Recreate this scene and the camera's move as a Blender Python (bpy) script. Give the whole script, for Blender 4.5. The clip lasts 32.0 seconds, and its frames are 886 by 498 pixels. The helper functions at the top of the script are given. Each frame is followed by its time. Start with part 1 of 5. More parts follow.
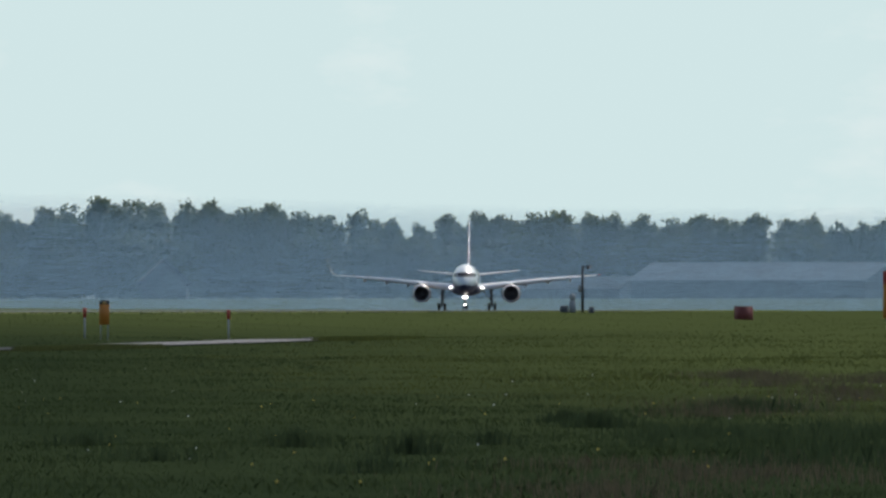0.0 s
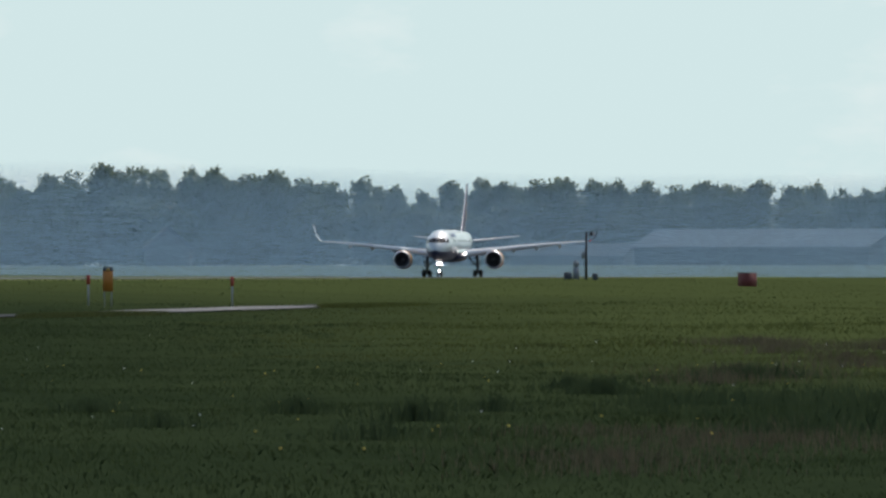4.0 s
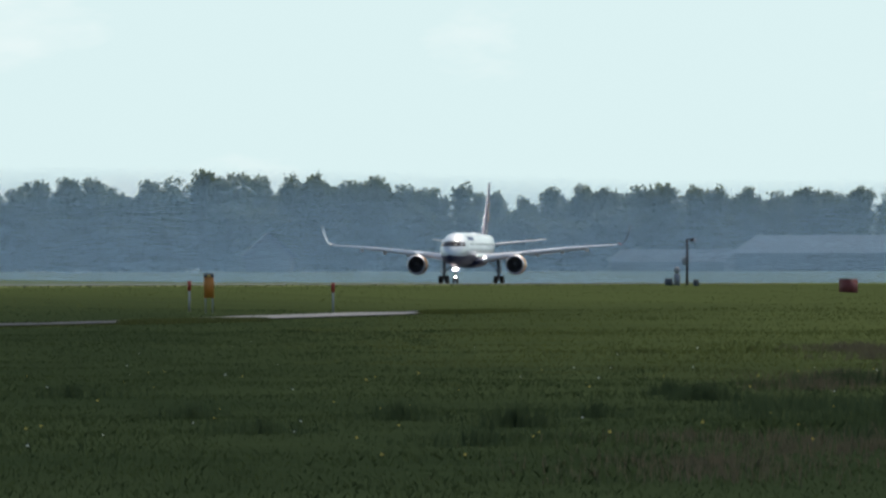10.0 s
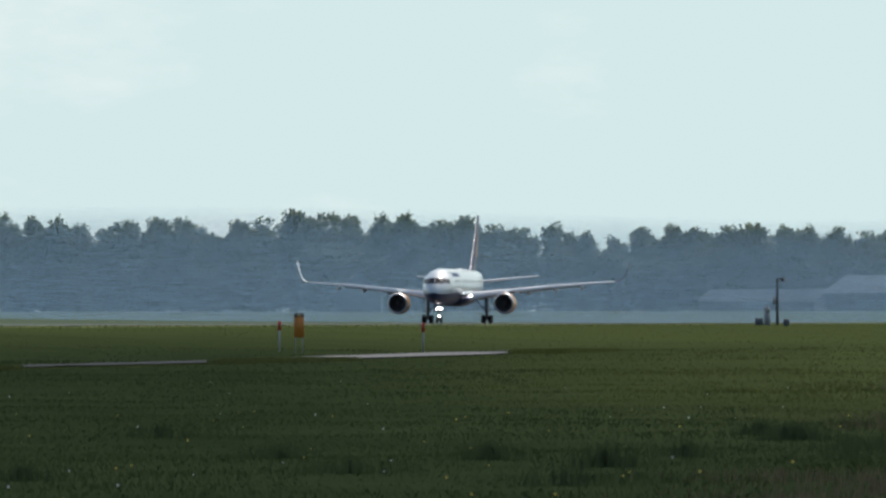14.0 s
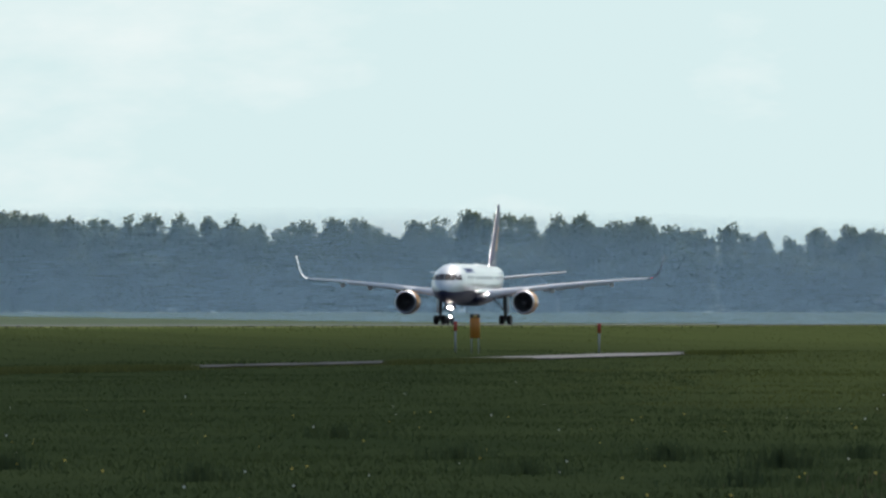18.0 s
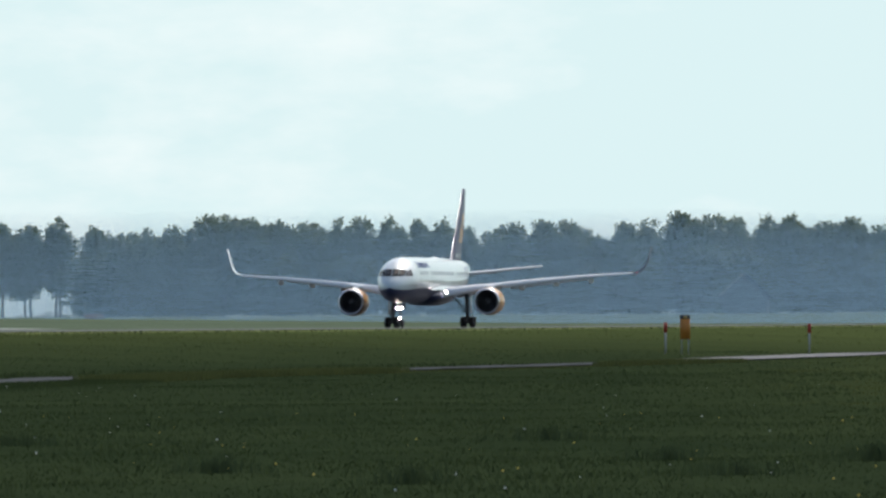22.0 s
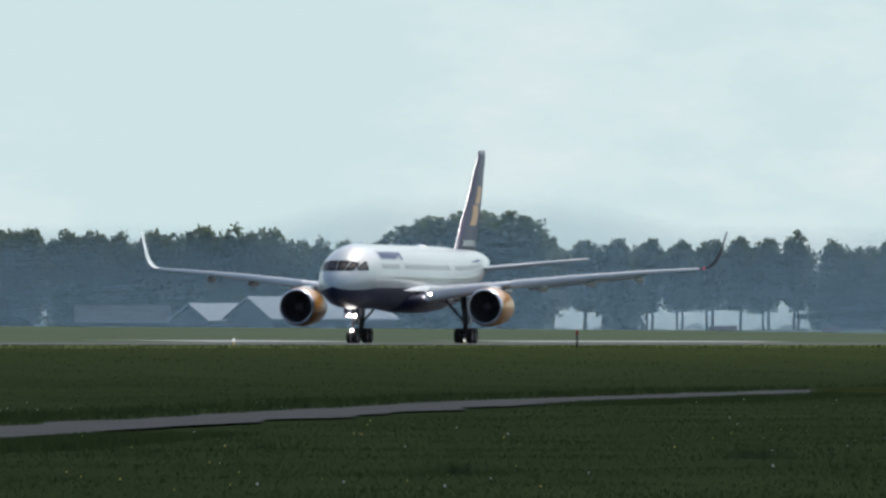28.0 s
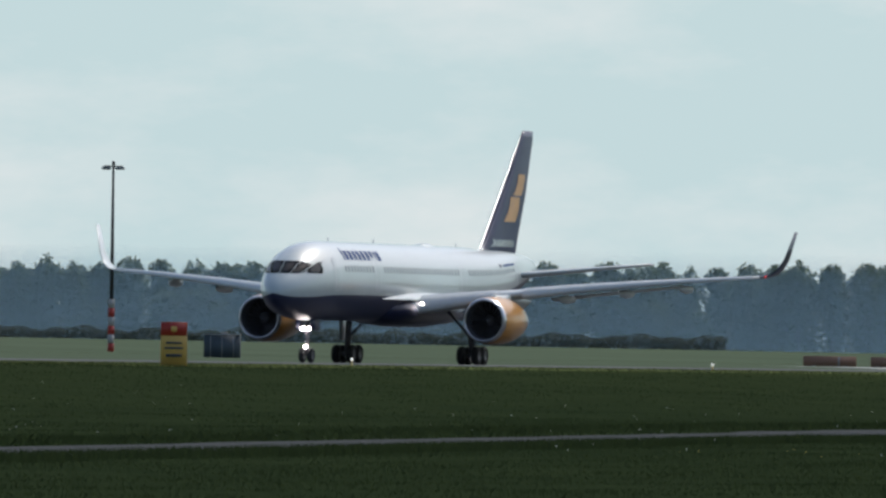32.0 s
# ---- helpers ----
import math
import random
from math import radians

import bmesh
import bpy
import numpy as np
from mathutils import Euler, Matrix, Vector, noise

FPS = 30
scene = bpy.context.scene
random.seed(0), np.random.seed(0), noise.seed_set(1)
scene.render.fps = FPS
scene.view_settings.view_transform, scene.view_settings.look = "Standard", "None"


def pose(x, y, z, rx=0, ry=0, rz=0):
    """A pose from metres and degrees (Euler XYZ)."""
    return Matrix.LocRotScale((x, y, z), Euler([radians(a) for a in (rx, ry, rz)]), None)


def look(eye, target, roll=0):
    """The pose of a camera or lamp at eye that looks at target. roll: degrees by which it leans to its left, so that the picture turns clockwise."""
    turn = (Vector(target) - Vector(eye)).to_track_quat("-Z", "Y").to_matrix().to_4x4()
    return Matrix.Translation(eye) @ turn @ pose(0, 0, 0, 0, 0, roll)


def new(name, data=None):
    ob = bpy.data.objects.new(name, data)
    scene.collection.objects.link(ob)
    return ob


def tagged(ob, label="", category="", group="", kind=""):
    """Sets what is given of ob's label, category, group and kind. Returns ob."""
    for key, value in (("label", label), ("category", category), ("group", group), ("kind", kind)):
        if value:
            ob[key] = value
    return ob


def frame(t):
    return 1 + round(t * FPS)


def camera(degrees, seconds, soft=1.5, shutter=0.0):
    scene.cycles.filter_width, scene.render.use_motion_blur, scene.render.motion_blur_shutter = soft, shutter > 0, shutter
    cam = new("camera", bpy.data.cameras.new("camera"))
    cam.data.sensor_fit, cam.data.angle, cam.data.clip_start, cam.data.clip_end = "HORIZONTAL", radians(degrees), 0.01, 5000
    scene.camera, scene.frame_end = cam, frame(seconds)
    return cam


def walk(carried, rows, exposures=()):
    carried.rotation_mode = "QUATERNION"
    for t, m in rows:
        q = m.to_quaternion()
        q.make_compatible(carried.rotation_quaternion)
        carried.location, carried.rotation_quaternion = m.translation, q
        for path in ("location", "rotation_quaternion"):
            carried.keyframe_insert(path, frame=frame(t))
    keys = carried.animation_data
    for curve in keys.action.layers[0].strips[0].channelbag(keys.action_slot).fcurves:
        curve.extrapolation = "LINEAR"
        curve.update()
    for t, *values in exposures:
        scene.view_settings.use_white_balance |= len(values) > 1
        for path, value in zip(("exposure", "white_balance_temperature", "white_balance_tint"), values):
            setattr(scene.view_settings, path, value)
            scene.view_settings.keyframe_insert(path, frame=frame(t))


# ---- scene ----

cam = camera(4.2710, 32.0, soft=2.7)
CAMERA_ROWS = [
    (0.0, pose(0.00, 0.00, 0.271, 90.2862, 0.030, 0.0000)),
    (0.5, pose(0.00, 0.00, 0.271, 90.2560, 0.033, -0.0564)),
    (1.0, pose(0.00, 0.00, 0.271, 90.2299, 0.035, -0.0458)),
    (1.5, pose(0.00, 0.00, 0.271, 90.2249, 0.038, -0.0059)),
    (2.0, pose(0.00, 0.00, 0.271, 90.2259, 0.041, 0.0401)),
    (2.5, pose(0.00, 0.00, 0.271, 90.2465, 0.043, 0.0892)),
    (3.0, pose(0.00, 0.00, 0.271, 90.1209, 0.046, 0.0990)),
    (3.5, pose(0.00, 0.00, 0.271, 90.1128, 0.049, 0.0276)),
    (5.5, pose(0.00, 0.00, 0.271, 90.2374, 0.060, 0.0102)),
    (6.0, pose(0.00, 0.00, 0.271, 90.2782, 0.062, 0.0699)),
    (6.5, pose(0.00, 0.00, 0.271, 90.3310, 0.065, 0.1169)),
    (7.0, pose(0.00, 0.00, 0.271, 90.3258, 0.068, 0.2202)),
    (7.5, pose(0.00, 0.00, 0.271, 90.3428, 0.070, 0.3679)),
    (8.0, pose(0.00, 0.00, 0.271, 90.3964, 0.073, 0.4319)),
    (8.5, pose(0.00, 0.00, 0.271, 90.3018, 0.076, 0.4860)),
    (9.0, pose(0.00, 0.00, 0.271, 90.2370, 0.078, 0.5047)),
    (9.5, pose(0.00, 0.00, 0.271, 90.1885, 0.081, 0.4743)),
    (10.0, pose(0.00, 0.00, 0.271, 90.1563, 0.084, 0.5042)),
    (10.5, pose(0.00, 0.00, 0.271, 90.1427, 0.087, 0.5847)),
    (11.0, pose(0.00, 0.00, 0.271, 90.1302, 0.089, 0.6823)),
    (11.5, pose(0.00, 0.00, 0.271, 90.1493, 0.092, 0.6806)),
    (12.0, pose(0.00, 0.00, 0.271, 90.2028, 0.095, 0.6825)),
    (12.5, pose(0.00, 0.00, 0.271, 90.2735, 0.097, 0.7110)),
    (13.0, pose(0.00, 0.00, 0.271, 90.3191, 0.100, 0.7543)),
    (13.5, pose(0.00, 0.00, 0.271, 90.3131, 0.089, 0.8233)),
    (14.0, pose(0.00, 0.00, 0.271, 90.3485, 0.078, 0.9387)),
    (14.5, pose(0.00, 0.00, 0.271, 90.3903, 0.068, 1.0557)),
    (16.5, pose(0.00, 0.00, 0.271, 90.2337, 0.024, 1.4745)),
    (17.0, pose(0.00, 0.00, 0.271, 90.2671, 0.013, 1.6547)),
    (17.5, pose(0.00, 0.00, 0.271, 90.2991, 0.003, 1.7563)),
    (18.0, pose(0.00, 0.00, 0.271, 90.3527, -0.008, 1.7874)),
    (18.5, pose(0.00, 0.00, 0.271, 90.3924, -0.019, 1.8795)),
    (19.0, pose(0.00, 0.00, 0.271, 90.4120, -0.030, 1.9724)),
    (19.5, pose(0.00, 0.00, 0.271, 90.3946, 0.013, 2.0027)),
    (20.0, pose(0.00, 0.00, 0.271, 90.3443, 0.057, 2.1908)),
    (20.5, pose(0.00, 0.00, 0.271, 90.3107, 0.100, 2.3650)),
    (21.0, pose(0.00, 0.00, 0.271, 90.3144, 0.250, 2.5114)),
    (21.5, pose(0.00, 0.00, 0.271, 90.2911, 0.400, 2.6540)),
    (22.0, pose(0.00, 0.00, 0.271, 90.3648, 0.350, 2.8003)),
    (22.5, pose(0.00, 0.00, 0.271, 90.4698, 0.300, 2.8893)),
    (23.0, pose(0.00, 0.00, 0.271, 90.5407, -0.000, 3.0363)),
    (23.5, pose(0.00, 0.00, 0.271, 90.5859, 0.004, 3.3166)),
    (24.0, pose(0.00, 0.00, 0.271, 90.5900, 0.009, 3.6830)),
    (24.5, pose(0.00, 0.00, 0.271, 90.5134, 0.013, 3.9184)),
    (26.5, pose(0.00, 0.00, 0.271, 90.4255, 0.030, 5.2465)),
    (27.0, pose(0.00, 0.00, 0.271, 90.4069, -0.013, 5.7511)),
    (27.5, pose(0.00, 0.00, 0.271, 90.4176, -0.057, 6.0351)),
    (28.0, pose(0.00, 0.00, 0.271, 90.4361, -0.100, 6.3571)),
    (28.5, pose(0.06, -8.40, 0.271, 90.3912, -0.200, 6.9219)),
    (29.0, pose(0.29, -23.80, 0.271, 90.3351, -0.300, 7.5734)),
    (29.5, pose(1.02, -41.65, 0.271, 90.3396, -0.525, 7.9421)),
    (30.0, pose(3.98, -59.49, 0.271, 90.4210, -0.850, 8.6321)),
    (30.5, pose(10.42, -71.89, 0.271, 90.4603, -0.775, 9.4788)),
    (31.0, pose(17.30, -82.99, 0.271, 90.4720, -0.850, 10.2972)),
    (31.5, pose(20.00, -83.30, 0.271, 90.5110, -0.850, 11.1597)),
    (32.0, pose(21.02, -81.16, 0.271, 90.5340, -0.850, 12.1856)),
]
EXPOSURES = [
    (0.0, 0.03, 6500, 10),
    (1.0, 0.14, 6500, 10),
    (2.0, 0.18, 6500, 10),
    (3.0, 0.08, 6500, 10),
    (6.0, 0.03, 6500, 10),
    (9.0, 0.2, 6500, 10),
    (11.0, 0.2, 6500, 10),
    (12.0, 0.15, 6500, 10),
    (13.0, 0.04, 6500, 10),
    (14.0, 0.08, 6500, 10),
    (17.0, 0.2, 6500, 10),
    (19.0, 0.1, 6500, 10),
    (20.0, 0.13, 6500, 10),
    (22.0, 0.22, 6450, 10),
    (24.0, -0.2, 6400, 10),
    (26.5, 0.0, 6384, 10),
    (28.0, 0.0, 6375, 10),
    (29.0, -0.04, 6369, 10),
    (30.0, 0.02, 6362, 10),
    (32.0, -0.15, 6350, 10),
]
walk(cam, CAMERA_ROWS, EXPOSURES)

AIRLINER_ROWS = [
    (0.0, pose(3.51, 1736.70, 0, 0, 0, -0.940)),
    (1.0, pose(3.16, 1728.53, 0, 0, 0, -2.400)),
    (2.0, pose(2.59, 1718.33, 0, 0, 0, -3.800)),
    (3.0, pose(1.81, 1706.21, 0, 0, 0, -5.200)),
    (4.0, pose(0.83, 1692.23, 0, 0, 0, -5.733)),
    (5.0, pose(-0.33, 1676.44, 0, 0, 0, -6.267)),
    (6.0, pose(-1.69, 1658.90, 0, 0, 0, -6.800)),
    (7.0, pose(-3.47, 1638.46, 0, 0, 0, -6.600)),
    (8.0, pose(-5.44, 1616.31, 0, 0, 0, -6.400)),
    (9.0, pose(-7.59, 1592.44, 0, 0, 0, -6.200)),
    (10.0, pose(-10.05, 1568.39, 0, 0, 0, -6.167)),
    (11.0, pose(-12.71, 1542.62, 0, 0, 0, -6.134)),
    (12.0, pose(-15.55, 1515.09, 0, 0, 0, -6.050)),
    (13.0, pose(-18.68, 1485.79, 0, 0, 0, -6.057)),
    (14.0, pose(-22.06, 1454.22, 0, 0, 0, -6.064)),
    (15.0, pose(-25.63, 1420.81, 0, 0, 0, -6.071)),
    (16.0, pose(-29.40, 1385.53, 0, 0, 0, -6.079)),
    (17.0, pose(-33.38, 1348.33, 0, 0, 0, -6.086)),
    (18.0, pose(-37.56, 1309.19, 0, 0, 0, -6.093)),
    (19.0, pose(-41.95, 1268.07, 0, 0, 0, -6.100)),
    (20.0, pose(-46.60, 1224.56, 0, 0, 0, -6.100)),
    (21.0, pose(-51.47, 1179.01, 0, 0, 0, -6.100)),
    (22.0, pose(-56.56, 1131.40, 0, 0, 0, -6.100)),
    (23.0, pose(-61.87, 1081.71, 0, 0, 0, -6.100)),
    (24.0, pose(-67.42, 1029.79, 0, 0, 0, -6.100)),
    (25.0, pose(-73.17, 976.03, 0, 0, 0, -6.112)),
    (26.0, pose(-79.11, 920.44, 0, 0, 0, -6.138)),
    (27.0, pose(-85.25, 863.01, 0, 0, 0, -6.213)),
    (28.0, pose(-91.58, 803.79, 0, 0, 0, -6.340)),
    (28.5, pose(-94.69, 765.65, 0, 0, 0, -6.380)),
    (29.0, pose(-97.70, 720.02, 0, 0, 0, -6.420)),
    (29.5, pose(-100.20, 667.20, 0, 0, 0, -6.500)),
    (30.0, pose(-101.30, 621.00, 0, 0, 0, -6.440)),
    (30.5, pose(-110.60, 650.00, 0, 0, 0, -6.230)),
    (31.0, pose(-115.00, 641.00, 0, 0, 0, -6.140)),
    (31.5, pose(-117.30, 603.90, 0, 0, 0, -5.790)),
    (32.0, pose(-120.43, 565.05, 0, 0, 0, -5.490)),
]

# ---------- light ----------
SUN_UP, SUN_SIDE = 48.0, -26.0   # degrees above the horizon, degrees left of the way north
world = bpy.data.worlds.new("world")
scene.world = world
world.use_nodes = True
wn = world.node_tree
sky = wn.nodes.new("ShaderNodeTexSky")
sky.sky_type, sky.sun_disc = "NISHITA", False
sky.sun_elevation, sky.sun_rotation = radians(SUN_UP), radians(-SUN_SIDE)
sky.air_density, sky.dust_density, sky.ozone_density = 1.0, 3.0, 0.8
wn.links.new(sky.outputs[0], wn.nodes["Background"].inputs[0])
wn.nodes["Background"].inputs[1].default_value = 0.15
sun = new("sun", bpy.data.lights.new("sun", "SUN"))
sun.data.energy, sun.data.angle, sun.data.color = 2.0, radians(0.6), (1.0, 0.985, 0.95)
sun.matrix_world = look((0, 0, 0), (math.sin(radians(SUN_SIDE)), -math.cos(radians(SUN_SIDE)), -math.tan(radians(SUN_UP))))

# ---------- materials ----------
def mat(name, color, rough=0.6, metal=0.0, vary=0.15, scale=3.0, bump=0.0, bump_scale=40.0, spec=0.5, coat=0.0, second=None, per_object=0.0, per_island=0.0):
    """A node material: base colour broken up by noise at two scales, with bump."""
    m = bpy.data.materials.new(name)
    m.use_nodes = True
    t = m.node_tree
    b = t.nodes["Principled BSDF"]
    b.inputs["Roughness"].default_value = rough
    b.inputs["Metallic"].default_value = metal
    b.inputs["Specular IOR Level"].default_value = spec
    b.inputs["Coat Weight"].default_value = coat
    b.inputs["Coat Roughness"].default_value = 0.08
    co = t.nodes.new("ShaderNodeTexCoord")
    n1 = t.nodes.new("ShaderNodeTexNoise")
    n1.inputs["Scale"].default_value, n1.inputs["Detail"].default_value = scale, 4.0
    n2 = t.nodes.new("ShaderNodeTexNoise")
    n2.inputs["Scale"].default_value, n2.inputs["Detail"].default_value = scale * 9.0, 3.0
    for n in (n1, n2):
        t.links.new(co.outputs["Object"], n.inputs["Vector"])
    avg = t.nodes.new("ShaderNodeMath")
    avg.operation = "ADD"
    t.links.new(n1.outputs[0], avg.inputs[0])
    t.links.new(n2.outputs[0], avg.inputs[1])
    last = avg.outputs[0]
    for on, socket in ((per_object, "object"), (per_island, "island")):
        if on:
            src = t.nodes.new("ShaderNodeObjectInfo") if socket == "object" else t.nodes.new("ShaderNodeNewGeometry")
            ml = t.nodes.new("ShaderNodeMath")
            ml.operation = "MULTIPLY_ADD"
            t.links.new(src.outputs["Random" if socket == "object" else "Random Per Island"], ml.inputs[0])
            ml.inputs[1].default_value = on
            t.links.new(last, ml.inputs[2])
            last = ml.outputs[0]
    total = 1.0 + (per_object + per_island) / 2
    rm = t.nodes.new("ShaderNodeMapRange")
    rm.inputs[1].default_value, rm.inputs[2].default_value = total - 0.55, total + 0.55
    t.links.new(last, rm.inputs[0])
    mx = t.nodes.new("ShaderNodeMix")
    mx.data_type = "RGBA"
    dark = [c * (1 - vary) for c in color]
    light = list(second) if second else [min(1, c * (1 + vary)) for c in color]
    mx.inputs[6].default_value, mx.inputs[7].default_value = (*dark, 1), (*light, 1)
    t.links.new(rm.outputs[0], mx.inputs[0])
    t.links.new(mx.outputs[2], b.inputs["Base Color"])
    if bump:
        n3 = t.nodes.new("ShaderNodeTexNoise")
        n3.inputs["Scale"].default_value = bump_scale
        t.links.new(co.outputs["Object"], n3.inputs["Vector"])
        bp = t.nodes.new("ShaderNodeBump")
        bp.inputs["Strength"].default_value = bump
        t.links.new(n3.outputs[0], bp.inputs["Height"])
        t.links.new(bp.outputs[0], b.inputs["Normal"])
    return m


def glow(name, color, strength):
    m = bpy.data.materials.new(name)
    m.use_nodes = True
    b = m.node_tree.nodes["Principled BSDF"]
    b.inputs["Base Color"].default_value = (*color, 1)
    b.inputs["Emission Color"].default_value = (*color, 1)
    b.inputs["Emission Strength"].default_value = strength
    return m


M_WHITE = mat("white_paint", (0.46, 0.53, 0.53), 0.36, vary=0.05, scale=0.4, spec=0.55, coat=0.8)
M_NAVY = mat("navy_paint", (0.019, 0.027, 0.068), 0.4, vary=0.2, scale=0.5, spec=0.4, coat=0.2)
M_GOLD = mat("orange_gold_paint", (0.50, 0.23, 0.04), 0.32, vary=0.12, scale=0.8, coat=0.3)
M_METAL = mat("bare_metal", (0.55, 0.56, 0.58), 0.28, 1.0, vary=0.08, scale=1.5)
M_WING = mat("wing_grey_paint", (0.60, 0.64, 0.64), 0.45, vary=0.1, scale=0.5, coat=0.1)
M_DARK = mat("dark_intake", (0.10, 0.10, 0.105), 0.5, vary=0.2)
M_FAN = mat("fan_blade_titanium", (0.32, 0.32, 0.33), 0.4, 0.8, vary=0.15)
M_TYRE = mat("tyre_rubber", (0.018, 0.018, 0.019), 0.85, vary=0.2, scale=6)
M_GEAR = mat("gear_steel", (0.16, 0.165, 0.175), 0.5, 0.4, vary=0.15, scale=4)
M_PANE = mat("cockpit_glass", (0.012, 0.014, 0.018), 0.06, vary=0.1, coat=0.6)
M_CABIN = mat("cabin_window_pane", (0.26, 0.28, 0.30), 0.25, vary=0.2)
M_LINE = mat("panel_joint", (0.56, 0.58, 0.60), 0.5, vary=0.1)
M_BLUE = mat("blue_lettering_paint", (0.02, 0.055, 0.17), 0.6, vary=0.1, spec=0.15)
def leaf_mat(name, color, second, through_color, share=0.45, spec=0.1):
    """Leaves: diffuse with light let through, varied tree by tree and clump by clump."""
    m = mat(name, color, 0.6, vary=0.3, scale=0.1, spec=spec, second=second, per_object=0.22, per_island=0.1)
    t = m.node_tree
    tr, mx = t.nodes.new("ShaderNodeBsdfTranslucent"), t.nodes.new("ShaderNodeMixShader")
    tr.inputs[0].default_value = (*through_color, 1)
    mx.inputs[0].default_value = share
    t.links.new(t.nodes["Principled BSDF"].outputs[0], mx.inputs[1])
    t.links.new(tr.outputs[0], mx.inputs[2])
    t.links.new(mx.outputs[0], t.nodes["Material Output"].inputs[0])
    return m


M_LAMP = glow("landing_lamp", (1.0, 0.88, 0.82), 55.0)
M_RED = glow("red_position_lamp", (1.0, 0.08, 0.08), 1.3)
M_FIN = mat("fin_navy_paint", (0.022, 0.036, 0.088), 0.42, vary=0.2, scale=0.3, spec=0.35, coat=0.1)

# ---------- mesh helpers ----------
def part(name, bm, material, parent=None, label="", smooth=True):
    """Links a bmesh as one mesh object under a thing or under a part."""
    me = bpy.data.meshes.new(name)
    bmesh.ops.recalc_face_normals(bm, faces=bm.faces)
    bm.to_mesh(me)
    bm.free()
    me.materials.append(material)
    if smooth:
        me.shade_smooth()
    ob = new(name, me)
    ob.parent = parent
    if label:
        ob["label"] = label
    return ob


def thing(name, label, category, group="", kind="", at=None):
    ob = new(name)
    ob.empty_display_size = 0.2
    if at is not None:
        ob.matrix_basis = at
    return tagged(ob, label, category, group, kind)


def box(bm, x0, x1, y0, y1, z0, z1, bevel=0.0):
    r = bmesh.ops.create_cube(bm, size=1.0)
    bmesh.ops.scale(bm, vec=(x1 - x0, y1 - y0, z1 - z0), verts=r["verts"])
    bmesh.ops.translate(bm, vec=((x0 + x1) / 2, (y0 + y1) / 2, (z0 + z1) / 2), verts=r["verts"])
    if bevel:
        es = {e for v in r["verts"] for e in v.link_edges}
        bmesh.ops.bevel(bm, geom=list(es), offset=bevel, segments=2, affect="EDGES")
    return bm


def tube(bm, a, b, r0, r1=None, n=12, caps=True):
    """A tapered cylinder from a to b."""
    r1 = r0 if r1 is None else r1
    a, b = Vector(a), Vector(b)
    q = (b - a).to_track_quat("Z", "Y")
    rings = []
    for p, r in ((a, r0), (b, r1)):
        rings.append([bm.verts.new(p + q @ Vector((r * math.cos(2 * math.pi * i / n), r * math.sin(2 * math.pi * i / n), 0))) for i in range(n)])
    for i in range(n):
        bm.faces.new((rings[0][i], rings[0][(i + 1) % n], rings[1][(i + 1) % n], rings[1][i]))
    if caps:
        bm.faces.new(rings[0][::-1])
        bm.faces.new(rings[1])
    return bm


def loft(bm, rings, closed=True, cap0=False, cap1=False):
    vs = [[bm.verts.new(p) for p in ring] for ring in rings]
    n = len(vs[0])
    for a, b in zip(vs, vs[1:]):
        for i in range(n if closed else n - 1):
            j = (i + 1) % n
            bm.faces.new((a[i], a[j], b[j], b[i]))
    if cap0:
        bm.faces.new(vs[0])
    if cap1:
        bm.faces.new(vs[-1])
    return bm


def lathe(bm, profile, centre, n=32, axis="y"):
    """Revolves (along, radius) pairs about an axis through centre."""
    rings = []
    for a, r in profile:
        ring = []
        for i in range(n):
            w = 2 * math.pi * i / n
            c, s = r * math.cos(w), r * math.sin(w)
            ring.append((centre[0] + c, centre[1] + a, centre[2] + s) if axis == "y" else (centre[0] + a, centre[1] + c, centre[2] + s) if axis == "x" else (centre[0] + c, centre[1] + s, centre[2] + a))
        rings.append(ring)
    return loft(bm, rings)


# ---------- the ground: one sheet, higher along the runway and beyond it ----------
RUN_X, RUN_TURN = -177.5, 6.10        # where the runway's middle line meets y = 0, and its turn to the right
RS, RC = math.sin(radians(RUN_TURN)), math.cos(radians(RUN_TURN))
RUN_END = 1900.0


def from_runway(u, v, z=0.0):
    """World place of a point u metres to the right of the runway's middle line and v metres along it."""
    return Vector((RUN_X + u * RC + v * RS, -u * RS + v * RC, z))


def to_runway(x, y):
    return (x - RUN_X) * RC - y * RS, (x - RUN_X) * RS + y * RC


def ease(a, b, x):
    t = min(1.0, max(0.0, (x - a) / (b - a)))
    return t * t * (3 - 2 * t)


FIELD = -1.45


def ground_z(x, y):
    u, v = to_runway(x, y)
    if u >= 0:
        z = -0.02 - 0.10 * ease(24, 34, u) - 0.42 * ease(38, 96, u) + (FIELD + 0.54) * ease(44, max(70.0, min(104.0, road_u(v) - 4)), u)
    else:
        z = -0.02 - 0.06 * ease(24, 34, -u) + 0.2 * ease(33, 52, -u) + 1.8 * ease(55, 230, -u)
    z += (2.0 - z) * ease(RUN_END + 60, RUN_END + 250, v)
    if u > 34 and v < RUN_END:
        k = ease(34, 60, u) * (1 - 0.85 * ease(7, 3, abs(u - road_u(v))))
        z += k * (0.10 * noise.noise((x * 0.06, y * 0.02, 0.3)) + 0.05 * noise.noise((x * 0.3, y * 0.1, 4.0)))
    return z


